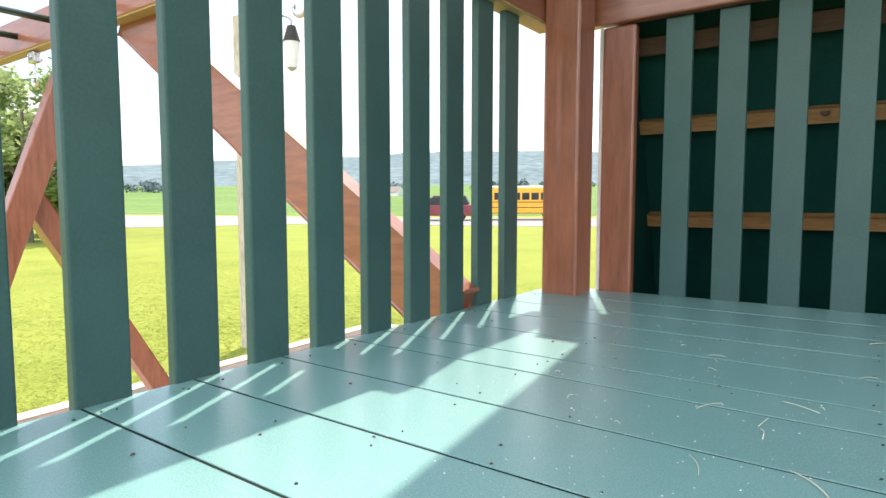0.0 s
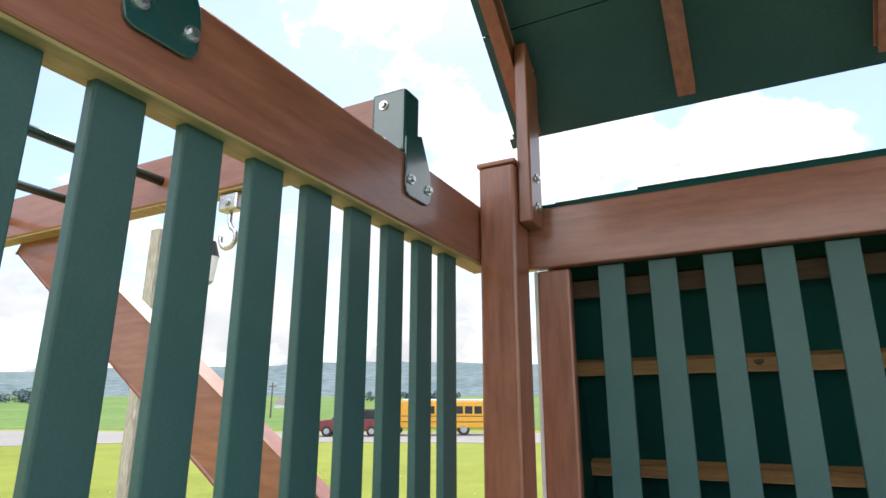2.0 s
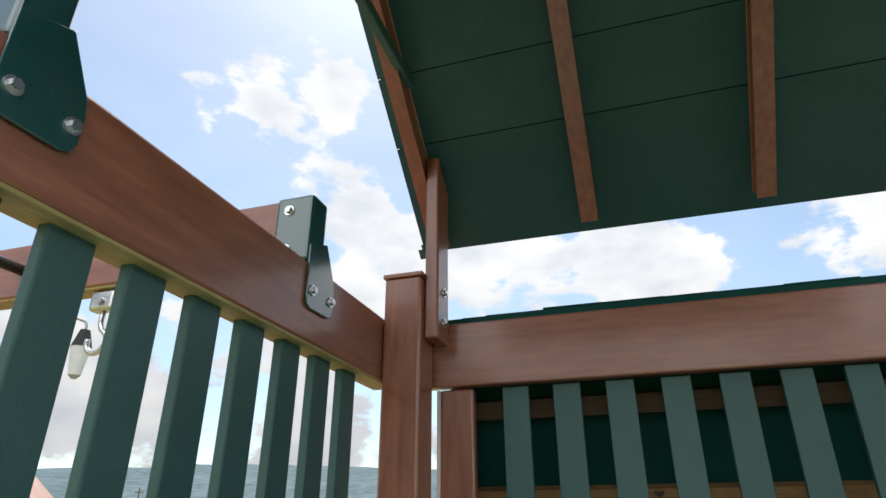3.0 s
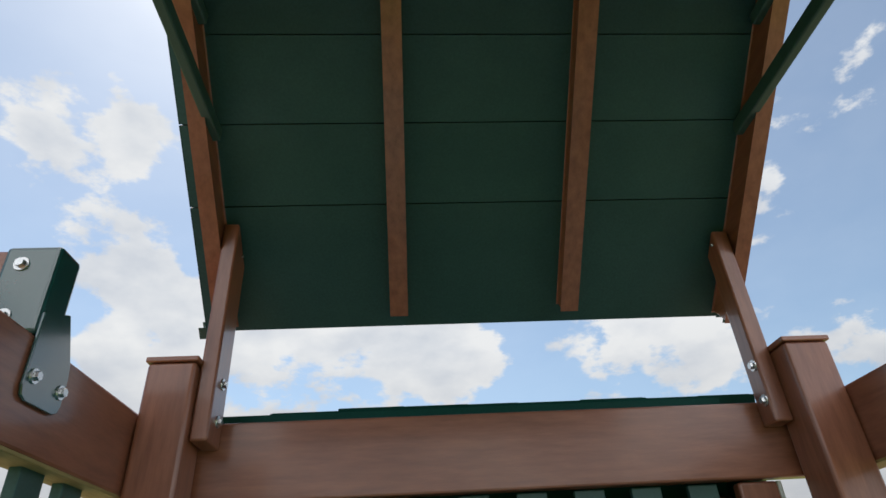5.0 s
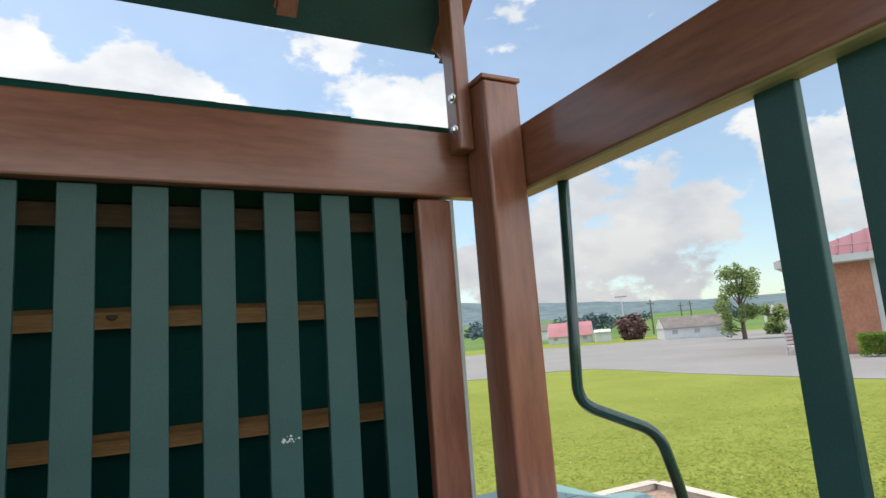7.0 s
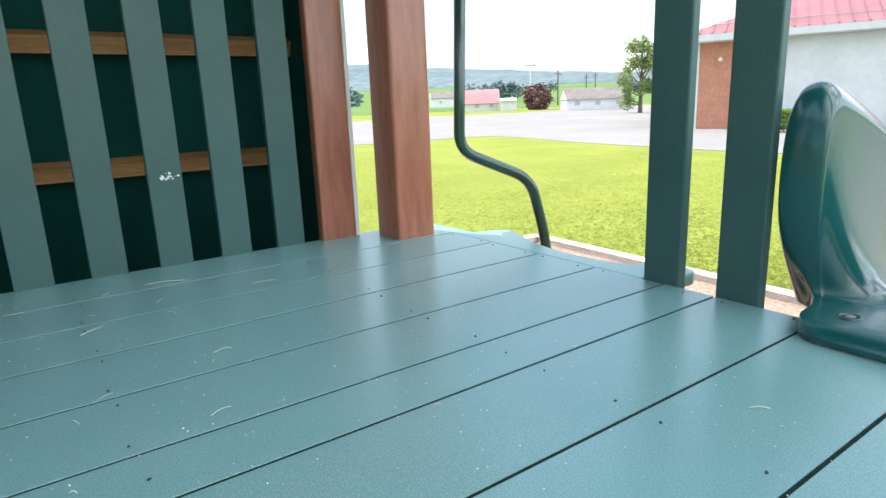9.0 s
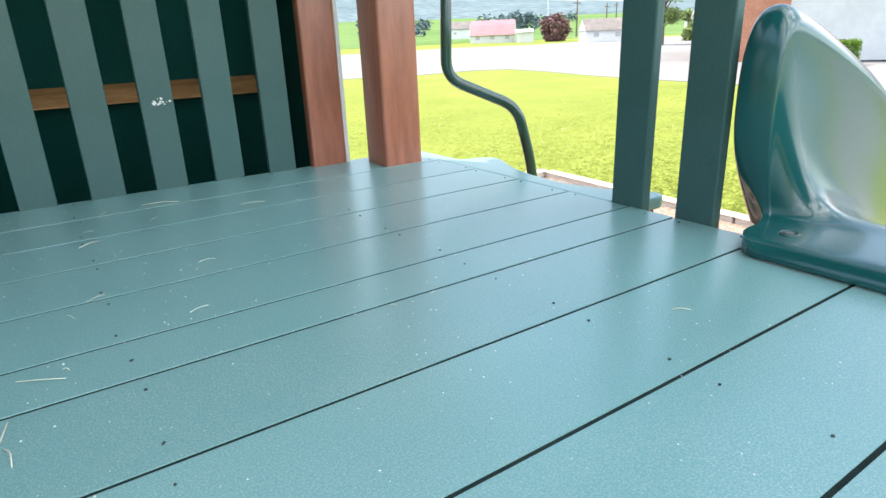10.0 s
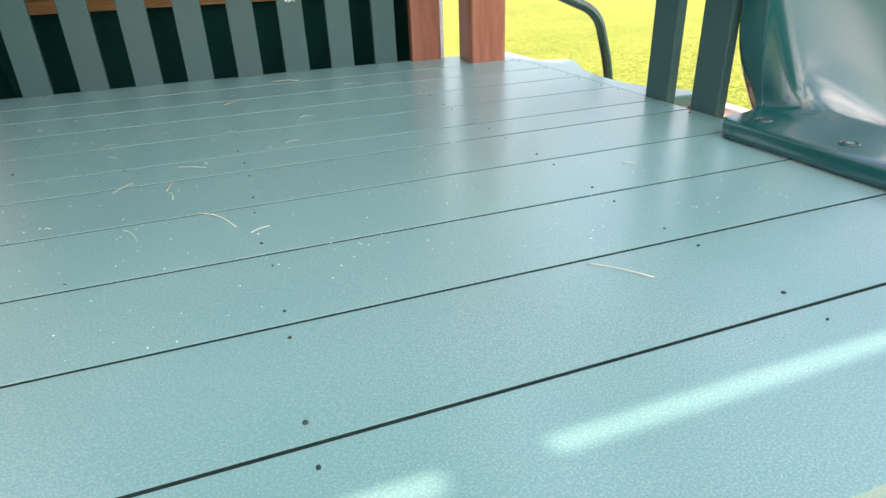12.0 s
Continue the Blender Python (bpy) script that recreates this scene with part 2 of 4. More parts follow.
seam_shade = material("seam_shade", (0.008, 0.018, 0.018), (0.022, 0.036, 0.034), rough=0.95, scale=60, spec=0.1)
debris_dark = material("leaf_crumb", (0.05, 0.035, 0.025), (0.12, 0.08, 0.05), rough=0.9, scale=60)


def dusty(m, colour, amount, speck_scale, patch_scale):
    """Pale dust over a surface: fine specks, thick in patches and thin between them."""
    n, l = m.node_tree.nodes, m.node_tree.links
    bsdf = n["Principled BSDF"]
    under = bsdf.inputs["Base Color"].links[0].from_socket
    co = n.new("ShaderNodeTexCoord")
    fine = n.new("ShaderNodeTexNoise")
    fine.inputs["Scale"].default_value, fine.inputs["Detail"].default_value, fine.inputs["Roughness"].default_value = speck_scale, 4.0, 0.75
    patch = n.new("ShaderNodeTexNoise")
    patch.inputs["Scale"].default_value, patch.inputs["Detail"].default_value = patch_scale, 8.0
    patch.inputs["Roughness"].default_value = 0.62
    for t in (fine, patch):
        l.new(co.outputs["Object"], t.inputs["Vector"])
    a, b, c = (n.new("ShaderNodeMapRange") for _ in range(3))
    a.inputs["From Min"].default_value, a.inputs["From Max"].default_value = 0.46, 0.66
    b.inputs["From Min"].default_value, b.inputs["From Max"].default_value = 0.0, 0.88
    l.new(fine.outputs["Fac"], a.inputs["Value"])
    l.new(patch.outputs["Fac"], b.inputs["Value"])
    mul = n.new("ShaderNodeMath")
    mul.operation = "MULTIPLY"
    l.new(a.outputs[0], mul.inputs[0])
    l.new(b.outputs[0], mul.inputs[1])
    c.inputs["To Max"].default_value = amount
    l.new(mul.outputs[0], c.inputs["Value"])
    mix = n.new("ShaderNodeMix")
    mix.data_type = "RGBA"
    l.new(c.outputs[0], mix.inputs["Factor"])
    l.new(under, mix.inputs["A"])
    mix.inputs["B"].default_value = (*colour, 1)
    l.new(mix.outputs["Result"], bsdf.inputs["Base Color"])


dusty(deck_poly, (0.66, 0.69, 0.67), 0.60, 480, 2.6)
dusty(green_poly, (0.30, 0.38, 0.35), 0.035, 160, 5)

# ---- small builders ----
ORIGIN = {}


def thing(name, at, label, category, group="", kind=""):
    ob = new(name)
    ob.empty_display_size = 0.1
    ob.location = at
    ORIGIN[ob] = Vector(at)
    return tagged(ob, label, category, group, kind)


def mesh_of(bm, mat, smooth=False):
    me = bpy.data.meshes.new("mesh")
    bm.to_mesh(me)
    bm.free()
    me.materials.append(mat)
    if smooth:
        for p in me.polygons:
            p.use_smooth = True
    return me


def part(name, bm, mat, parent=None, label="", smooth=False):
    """Links a bmesh (in world metres) as one mesh object under a thing or a part."""
    me = bm if isinstance(bm, bpy.types.Mesh) else mesh_of(bm, mat, smooth)
    ob = new(name, me)
    if parent is not None:
        ob.parent = parent
        ob.location = -ORIGIN.get(parent, Vector((0, 0, 0)))
        ORIGIN[ob] = Vector((0, 0, 0))
    if label:
        ob["label"] = label
    return ob


def alone(name, bm, mat, label, category, group="", kind="", smooth=False):
    ob = part(name, bm, mat, None, "", smooth)
    ORIGIN[ob] = Vector((0, 0, 0))
    return tagged(ob, label, category, group, kind)


def bevelled(bm, offset, segments=2):
    if offset > 0:
        bmesh.ops.bevel(bm, geom=bm.edges[:], offset=offset, segments=segments, profile=0.5, affect="EDGES", clamp_overlap=True)
    return bm


def block(x0, x1, y0, y1, z0, z1, bevel=0.004, segments=2):
    bm = bmesh.new()
    bmesh.ops.create_cube(bm, size=1.0)
    for v in bm.verts:
        v.co = Vector(((x0 + x1) / 2 + v.co.x * (x1 - x0), (y0 + y1) / 2 + v.co.y * (y1 - y0), (z0 + z1) / 2 + v.co.z * (z1 - z0)))
    return bevelled(bm, bevel, segments)


def bar(a, b, wide, deep, bevel=0.004, side=(0, 0, 1)):
    """A squared bar from a to b; deep is measured along side as far as it is square to the bar, wide across both."""
    a, b = Vector(a), Vector(b)
    u = (b - a).normalized()
    d = Vector(side)
    d = (d - u * d.dot(u)).normalized()
    w = u.cross(d)
    bm = bmesh.new()
    bmesh.ops.create_cube(bm, size=1.0)
    for v in bm.verts:
        c = v.co.copy()
        v.co = (a + b) / 2 + u * c.x * (b - a).length + w * c.y * wide + d * c.z * deep
    return bevelled(bm, bevel)


def rod(a, b, r0, r1=None, sides=14, bm=None):
    a, b = Vector(a), Vector(b)
    u = b - a
    m = Matrix.Translation((a + b) / 2) @ u.to_track_quat("Z", "Y").to_matrix().to_4x4()
    bm = bm or bmesh.new()
    bmesh.ops.create_cone(bm, cap_ends=True, segments=sides, radius1=r0, radius2=r0 if r1 is None else r1, depth=u.length, matrix=m)
    return bm


def tube(points, r, sides=14, smooth_steps=6):
    """A bent round pipe: the corners are rounded, with closed ends."""
    pts = [Vector(p) for p in points]
    way = [pts[0]]
    for i in range(1, len(pts) - 1):
        p, q, s = pts[i - 1], pts[i], pts[i + 1]
        cut = min((q - p).length * 0.45, (s - q).length * 0.45, 0.055)
        a, b = q + (p - q).normalized() * cut, q + (s - q).normalized() * cut
        for k in range(smooth_steps + 1):
            f = k / smooth_steps
            way.append(a * (1 - f) ** 2 + q * 2 * f * (1 - f) + b * f ** 2)
    way.append(pts[-1])
    bm = bmesh.new()
    rings = []
    up = Vector((0.3, 0.2, 0.93)).normalized()
    for i, p in enumerate(way):
        t = (way[min(i + 1, len(way) - 1)] - way[max(i - 1, 0)]).normalized()
        s = t.cross(up)
        if s.length < 0.1:
            s = t.cross(Vector((1, 0, 0)))
        s.normalize()
        c = s.cross(t)
        rings.append([bm.verts.new(p + (s * math.cos(k * math.tau / sides) + c * math.sin(k * math.tau / sides)) * r) for k in range(sides)])
    for a, b in zip(rings, rings[1:]):
        for k in range(sides):
            bm.faces.new((a[k], a[(k + 1) % sides], b[(k + 1) % sides], b[k]))
    bm.faces.new(rings[0][::-1])
    bm.faces.new(rings[-1])
    bmesh.ops.recalc_face_normals(bm, faces=bm.faces[:])
    return bm


def prism(outline, axis, lo, hi, bevel=0.003):
    """A flat outline (pairs in the two other axes, in order x, y, z) given thickness along axis."""
    bm = bmesh.new()

    def put(u, v, w):
        return {"x": (w, u, v), "y": (u, w, v), "z": (u, v, w)}[axis]
    low = [bm.verts.new(put(u, v, lo)) for u, v in outline]
    high = [bm.verts.new(put(u, v, hi)) for u, v in outline]
    n = len(outline)
    bm.faces.new(low)
    bm.faces.new(high)
    for i in range(n):
        bm.faces.new((low[i], low[(i + 1) % n], high[(i + 1) % n], high[i]))
    bmesh.ops.recalc_face_normals(bm, faces=bm.faces[:])
    return bevelled(bm, bevel)


BOLTS = {}


def bolt(parent, at, axis, size=0.011, washer=True, name="bolt"):
    """A zinc hex bolt head on its washer, pointing along axis."""
    key = (size, washer)
    if key not in BOLTS:
        bm = bmesh.new()
        if washer:
            bmesh.ops.create_cone(bm, cap_ends=True, segments=20, radius1=size * 1.55, radius2=size * 1.5, depth=0.003,
                                  matrix=Matrix.Translation((0, 0, 0.0015)))
        bmesh.ops.create_cone(bm, cap_ends=True, segments=6, radius1=size, radius2=size * 0.94, depth=size * 0.85,
                              matrix=Matrix.Translation((0, 0, 0.003 + size * 0.42)))
        BOLTS[key] = mesh_of(bm, zinc)
    ob = new(name, BOLTS[key])
    ob.parent = parent
    q = Vector(axis).to_track_quat("Z", "Y")
    ob.rotation_mode = "QUATERNION"
    ob.rotation_quaternion = q
    ob.location = Vector(at) - ORIGIN.get(parent, Vector((0, 0, 0)))
    return ob

# ---- measures of the tower ----
GROUND = -1.5
DECK_X = (-0.43, 1.485)
SEAMS = (0.335, 0.528, 0.709, 0.887, 1.071, 1.253, 1.364, 1.542, 1.723, 1.905, 2.088, 2.29)
RAIL_Z = (0.866, 1.066)
POST_X = ((-0.390, -0.267), (1.310, 1.436))
BACK_Y, FRONT_Y = (2.106, 2.228), (0.20, 0.322)
PITCH = 0.153                                   # from baluster to baluster
SLOPE = radians(40.6)
EAVE = (2.425, 1.420)                           # y, z of the roof boards' lower edge
RIDGE_Y = 1.534
WALL_LEAN = 0.353                               # the climbing wall leans out this much a metre


def climb_y(z):
    return 2.315 + (1.14 - z) * WALL_LEAN


# ---- ground ----
def fall(x, y):
    """Height of the ground at a place: the land rises gently away behind the tower."""
    return GROUND + 0.0135 * (y - 1.5)


def ground_sheet():
    bm = bmesh.new()
    rings = [0, 3, 6, 10, 15, 22, 32, 45, 65, 100, 170, 300, 600, 1200, 2600]
    sides = 72
    prev = None
    for r in rings:
        if r == 0:
            prev = [bm.verts.new((0.5, 1.3, fall(0.5, 1.3)))]
            continue
        ring = []
        for k in range(sides):
            a = k * math.tau / sides
            x, y = 0.5 + r * math.cos(a), 1.3 + r * math.sin(a)
            z = fall(x, y) + (noise.noise((x * 0.2, y * 0.2, 0)) * 0.015 if 5 < r < 40 else 0)
            ring.append(bm.verts.new((x, y, z)))
        for k in range(sides):
            if len(prev) == 1:
                bm.faces.new((prev[0], ring[k], ring[(k + 1) % sides]))
            else:
                bm.faces.new((prev[k], ring[k], ring[(k + 1) % sides], prev[(k + 1) % sides]))
        prev = ring
    bmesh.ops.recalc_face_normals(bm, faces=bm.faces[:])
    return bm


alone("ground", ground_sheet(), lawn_grass, "bright green mown lawn with clover patches", "lawn", kind="structure", smooth=True)


def sheet(outline, z, mat, name, label, category):
    """A thin flat layer that lies on the ground, following its fall."""
    bm = bmesh.new()
    lo = [bm.verts.new((x, y, fall(x, y) + z - 0.03)) for x, y in outline]
    hi = [bm.verts.new((x, y, fall(x, y) + z)) for x, y in outline]
    n = len(outline)
    bm.faces.new(hi)
    for i in range(n):
        bm.faces.new((lo[i], lo[(i + 1) % n], hi[(i + 1) % n], hi[i]))
    bmesh.ops.triangulate(bm, faces=bm.faces[:])
    bmesh.ops.recalc_face_normals(bm, faces=bm.faces[:])
    return alone(name, bm, mat, label, category, kind="structure")


sheet([(12.3, 25.2), (15.4, 24.4), (18.3, 24.6), (20.0, 23.7), (19.8, 21.0), (19.1, 17.6), (18.9, 14.5), (18.8, 11.0), (19.8, 3), (22, -30), (85, -30), (92, 30), (90, 58), (77, 60),
       (62, 58), (49, 54), (40, 57.5), (28, 54), (14, 56)], 0.02, asphalt, "parking_lot", "pale sun-bleached asphalt parking lot beside the lawn", "parking lot")
sheet([(-80, 0), (-36, 18.7), (-30.3, 26.6), (-21.8, 29.1), (-15.3, 31.2), (0, 36), (12.3, 25.2), (14, 56), (0, 50), (-21, 42.5), (-29.8, 39.3), (-41.4, 36.4), (-62.9, 31.8), (-95, 14)],
      0.02, asphalt, "road", "pale asphalt lane across the lawn", "road")
sheet([(-95, 22), (-64, 36), (-42, 40), (-27, 46), (-14, 52), (0, 62), (20, 72), (60, 78), (110, 64), (330, 120), (260, 330), (0, 420), (-260, 330), (-380, 60)],
      0.03, field_green, "field", "green farm field beyond the lane", "field")


# timber border and the mulch inside it
def border_timber(a, b):
    bm = bar((a[0], a[1], fall(*a) + 0.045), (b[0], b[1], fall(*b) + 0.045), 0.13, 0.09, 0.018)
    return alone("landscape_timber", bm, timber_grey, "weathered grey landscape timber edging the mulch bed", "edging", group="timbers round the mulch")


sheet([(-4.9, -1.6), (5.9, -1.6), (5.9, 6.3), (-4.9, 6.3)], 0.02, mulch, "mulch_bed", "brown wood-chip mulch bed under the playset", "mulch")
for k in range(3):
    border_timber((-4.95, -1.6 + 2.62 * k), (-4.95, 1.0 + 2.62 * k))
    border_timber((5.95, -1.6 + 2.62 * k), (5.95, 1.0 + 2.62 * k))
for k in range(4):
    border_timber((-4.85 + 2.7 * k, 6.33), (-2.17 + 2.7 * k, 6.33))


# ---- deck ----
deck = thing("deck", (0.5, 1.3, 0), "green plastic-lumber deck of the play tower, dusty with grass clippings", "deck", kind="structure")
SCREW_X = (-0.385, 0.005, 0.508, 1.013, 1.468)
hole_bm = bmesh.new()
bmesh.ops.create_cone(hole_bm, cap_ends=True, segments=10, radius1=0.0031, radius2=0.0026, depth=0.0016)
hole_mesh = mesh_of(hole_bm, dark_hole)
for i, (a, b) in enumerate(zip(SEAMS, SEAMS[1:])):
    plank = part("plank", block(DECK_X[0], DECK_X[1] + random.uniform(-0.002, 0.002), a + 0.0029, b - 0.0029, -0.028, random.uniform(-0.0004, 0.0), 0.0003), deck_poly, deck)
    for x in SCREW_X:
        for y in ((a + 0.031, b - 0.031) if b - a > 0.12 else ((a + b) / 2,)):
            s = new("screw", hole_mesh)
            s.parent = plank
            s.location = (x + random.uniform(-0.006, 0.006), y + random.uniform(-0.006, 0.006), 0.0004)
            s.rotation_euler = (0, 0, random.uniform(0, 3))
            s.scale = (random.uniform(0.5, 0.95), random.uniform(0.4, 0.85), 1)
for y in SEAMS[1:-1]:                            # dark strips stand in for the shade in the open joints
    part("joint_dirt", block(DECK_X[0] + 0.002, DECK_X[1] - 0.004, y - 0.0028, y + 0.0028, -0.024, -0.0015, 0.0), seam_shade, deck)
# edge board with a hollowed outer side between two rounded horns
EDGE = [(1.489, 1.422), (1.514, 1.418), (1.516, 1.374), (1.606, 1.372), (1.626, 1.382), (1.634, 1.402), (1.628, 1.424), (1.600, 1.462), (1.572, 1.510), (1.554, 1.570),
        (1.547, 1.640), (1.553, 1.740), (1.570, 1.820), (1.596, 1.890), (1.622, 1.945), (1.634, 1.985), (1.626, 2.016), (1.600, 2.034), (1.540, 2.052), (1.532, 2.290), (1.489, 2.290)]
part("edge_board", prism(EDGE, "z", -0.030, -0.001, 0.006), deck_poly, deck)
for name, dims in (("rim_joist", (-0.425, 1.48, 0.34, 0.38, -0.17, -0.029)), ("rim_joist", (-0.425, 1.48, 2.245, 2.285, -0.17, -0.029)),
                   ("rim_joist", (-0.425, -0.385, 0.385, 2.24, -0.17, -0.029)), ("rim_joist", (1.44, 1.48, 0.385, 2.24, -0.17, -0.029))):
    part(name, block(*dims), brown_y if dims[1] - dims[0] < 0.1 else brown_x, deck)

for x in (0.005, 0.508, 1.013):
    part("joist", block(x - 0.019, x + 0.019, 0.385, 2.24, -0.17, -0.0295), brown_y, deck)
# unseen black sheet, added to keep the plank gaps dark
part("sub_floor", block(-0.38, 1.435, 0.39, 2.235, -0.200, -0.180, 0.0), black_rubber, deck)
# added board that keeps light from below out of the cavity behind the slats
part("sill_board", block(-0.25, 1.29, 2.293, 2.73, -0.14, -0.110, 0.003), climb_poly, deck)

# ---- corner posts ----
for px in POST_X:
    for py in (BACK_Y, FRONT_Y):
        post = thing("corner_post", ((px[0] + px[1]) / 2, (py[0] + py[1]) / 2, GROUND), "reddish-brown wood-grain square corner post with flat cap", "post", group="corner posts of the tower")
        part("shaft", block(px[0], px[1], py[0], py[1], GROUND, 1.192, 0.010, 3), brown_z, post)
        part("cap", block(px[0] - 0.005, px[1] + 0.005, py[0] - 0.005, py[1] + 0.005, 1.1925, 1.207, 0.003), brown_x, post)


# ---- railings ----
def baluster_mesh(mirrored):
    s = -1 if mirrored else 1
    return mesh_of(block(min(0, -0.024 * s), max(0, -0.024 * s), -0.0415, 0.0415, -0.06, 0.90, 0.0035), green_poly)


RAIL_IN = {1: 0.032, -1: 0.050}


def railing(x_face, s, ys, y0, y1, label):
    """x_face: the inner face of the balusters; s: +1 when the inside lies towards +x."""
    r = thing("railing", (x_face, (y0 + y1) / 2, 0), label, "railing", group="railings of the tower")
    a, b = x_face + RAIL_IN[s] * s, x_face - (0.075 - RAIL_IN[s]) * s
    part("top_rail", block(min(a, b), max(a, b), y0, y1, RAIL_Z[0] + 0.006, RAIL_Z[1], 0.006), brown_y, r)
    a, b = x_face + (RAIL_IN[s] - 0.004) * s, x_face - (0.071 - RAIL_IN[s]) * s
    part("rail_core", block(min(a, b), max(a, b), y0 + 0.005, y1 - 0.005, RAIL_Z[0], RAIL_Z[0] + 0.02, 0.002), raw_pine, r, "raw yellowish wood underside of the rail")
    me = baluster_mesh(s < 0)
    for y in ys:
        ob = new("baluster", me)
        ob.parent = r
        ob.location = Vector((x_face, y, 0)) - ORIGIN[r]
    return r


rail_left = railing(-0.425, 1, [0.5895 + PITCH * k for k in range(-1, 10)], 0.20, 2.226,
                    "brown rail with dark green flat balusters, open to the yard")
rail_right = railing(1.487, -1, [1.372, 1.212], 0.20, 2.226, "brown rail with two dark green balusters, open beside the slide")

# ---- slatted back wall ----
back = thing("slat_wall", (0.5, 2.26, 0), "dark green slatted wall under a brown wood-grain beam", "wall panel")
part("top_beam", block(-0.3850, 1.4300, 2.245, 2.290, RAIL_Z[0], 1.069, 0.006), brown_x, back)
for x0, x1 in ((-0.254, -0.147), (1.148, 1.256)):
    part("trim_board", block(x0, x1, 2.262, 2.300, -0.02, RAIL_Z[0] - 0.0045, 0.008, 3), brown_z, back)
# white strips stand in for the lit line beside each trim board
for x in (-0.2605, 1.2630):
    part("edge_strip", block(x - 0.006, x + 0.006, 2.266, 2.302, -0.02, RAIL_Z[0] - 0.005, 0.001), lit_edge, back, "white strip painting a lit edge")
slat_mesh = mesh_of(block(-0.040, 0.040, 0, 0.020, -0.018, RAIL_Z[0] - 0.0045, 0.0025), green_poly)
for k in range(8):
    ob = new("slat", slat_mesh)
    ob.parent = back
    ob.location = Vector((-0.019 + 0.1536 * k, 2.276, 0)) - ORIGIN[back]

# ---- climbing wall behind the slats ----
climb = thing("climbing_wall", (0.5, 2.9, GROUND), "green vertical plank climbing wall that leans outwards, with pine cleats", "climbing wall")
lean = Vector((0, -WALL_LEAN, 1)).normalized()
edges = (-0.262, -0.115, 0.077, 0.263, 0.450, 0.600, 0.789, 0.977, 1.150, 1.308)
for i, (a, b) in enumerate(zip(edges, edges[1:])):
    top = 1.117 + (-0.006, -0.002, 0.004, 0.003, 0.002, 0.001, 0.003, 0.0, 0.001)[i]
    lo, hi = Vector(((a + b) / 2, climb_y(GROUND) + 0.02, GROUND)), Vector(((a + b) / 2, climb_y(top) + 0.014, top))
    part("plank", bar(lo, hi, b - a - 0.004, 0.028, 0.003, (0, 1, WALL_LEAN)), climb_poly, climb)
for z, h in ((0.818, 0.058), (0.562, 0.046), (0.234, 0.043), (-0.25, 0.045), (-0.75, 0.045)):
    y = climb_y(z) - 0.022
    x0, x1 = (-0.235, 1.28)
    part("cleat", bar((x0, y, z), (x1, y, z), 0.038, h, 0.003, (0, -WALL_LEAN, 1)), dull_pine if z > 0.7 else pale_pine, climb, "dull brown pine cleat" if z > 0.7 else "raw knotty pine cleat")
for x in (-0.205, 1.195):
    outline = [(2.306, 1.06), (climb_y(1.06) - 0.002, 1.06), (climb_y(GROUND) - 0.002, GROUND), (2.306, GROUND)]
    part("side_panel", prism(outline, "x", x - 0.007, x + 0.007, 0), climb_poly, climb)
# unseen piece, added to keep daylight out of the cavity from above
part("top_filler", prism([(2.2915, 0.99), (climb_y(0.99) - 0.003, 0.99), (climb_y(1.10) - 0.003, 1.10), (2.2915, 1.10)], "x", -0.19, 1.18, 0), climb_poly, climb)
knot = rod((0.358, climb_y(0.572) - 0.0395, 0.566), (0.358, climb_y(0.566) - 0.0440, 0.567), 0.014, 0.012, 12)
part("knot", knot, debris_dark, climb)

# ---- roof ----
roof = thing("roof", (0.52, RIDGE_Y, 1.0), "dark green plank gable roof on reddish-brown rafters", "roof", kind="structure")
tang = Vector((0, -math.cos(SLOPE), math.sin(SLOPE)))          # up the back slope
norm = Vector((0, math.sin(SLOPE), math.cos(SLOPE)))
eave = Vector((0, EAVE[0], EAVE[1]))
LENGTH = (EAVE[0] - RIDGE_Y) / math.cos(SLOPE)
RIDGE_Z = EAVE[1] + LENGTH * math.sin(SLOPE)
ROOF_X = (-0.368, 1.372)
MIRROR = Matrix.Translation((0, RIDGE_Y, 0)) @ Matrix.Scale(-1, 4, (0, 1, 0)) @ Matrix.Translation((0, -RIDGE_Y, 0))


def both(bm, name, mat, parent, label=""):
    """The back slope's piece and its mirror on the front slope."""
    twin = bm.copy()
    bmesh.ops.transform(twin, matrix=MIRROR, verts=twin.verts[:])
    bmesh.ops.reverse_faces(twin, faces=twin.faces[:])
    part(name, bm, mat, parent, label)
    part(name, twin, mat, parent, label)


rows = [0.0, 0.412, 0.658, 0.905, LENGTH - 0.006]
for i, (a, b) in enumerate(zip(rows, rows[1:])):
    gap = gap0 = 0.0028
    p, q = eave + tang * (a + gap0), eave + tang * (b - gap)
    off = norm * 0.013
    bm = bar(Vector((ROOF_X[0], 0, 0)) + (p + q) / 2 + off, Vector((ROOF_X[1], 0, 0)) + (p + q) / 2 + off, (q - p).length, 0.026, 0.001, norm)
    both(bm, "roof_plank", roof_poly, roof)
# unseen backing, added so that no sky light comes through the plank grooves
backing = (Vector((ROOF_X[0], 0, 0)) + eave + norm * 0.029 + tang * (LENGTH * 0.5 - 0.003), Vector((ROOF_X[1], 0, 0)) + eave + norm * 0.029 + tang * (LENGTH * 0.5 - 0.003))
both(bar(backing[0], backing[1], LENGTH - 0.006, 0.005, 0.0, norm), "roof_skin", roof_poly, roof)
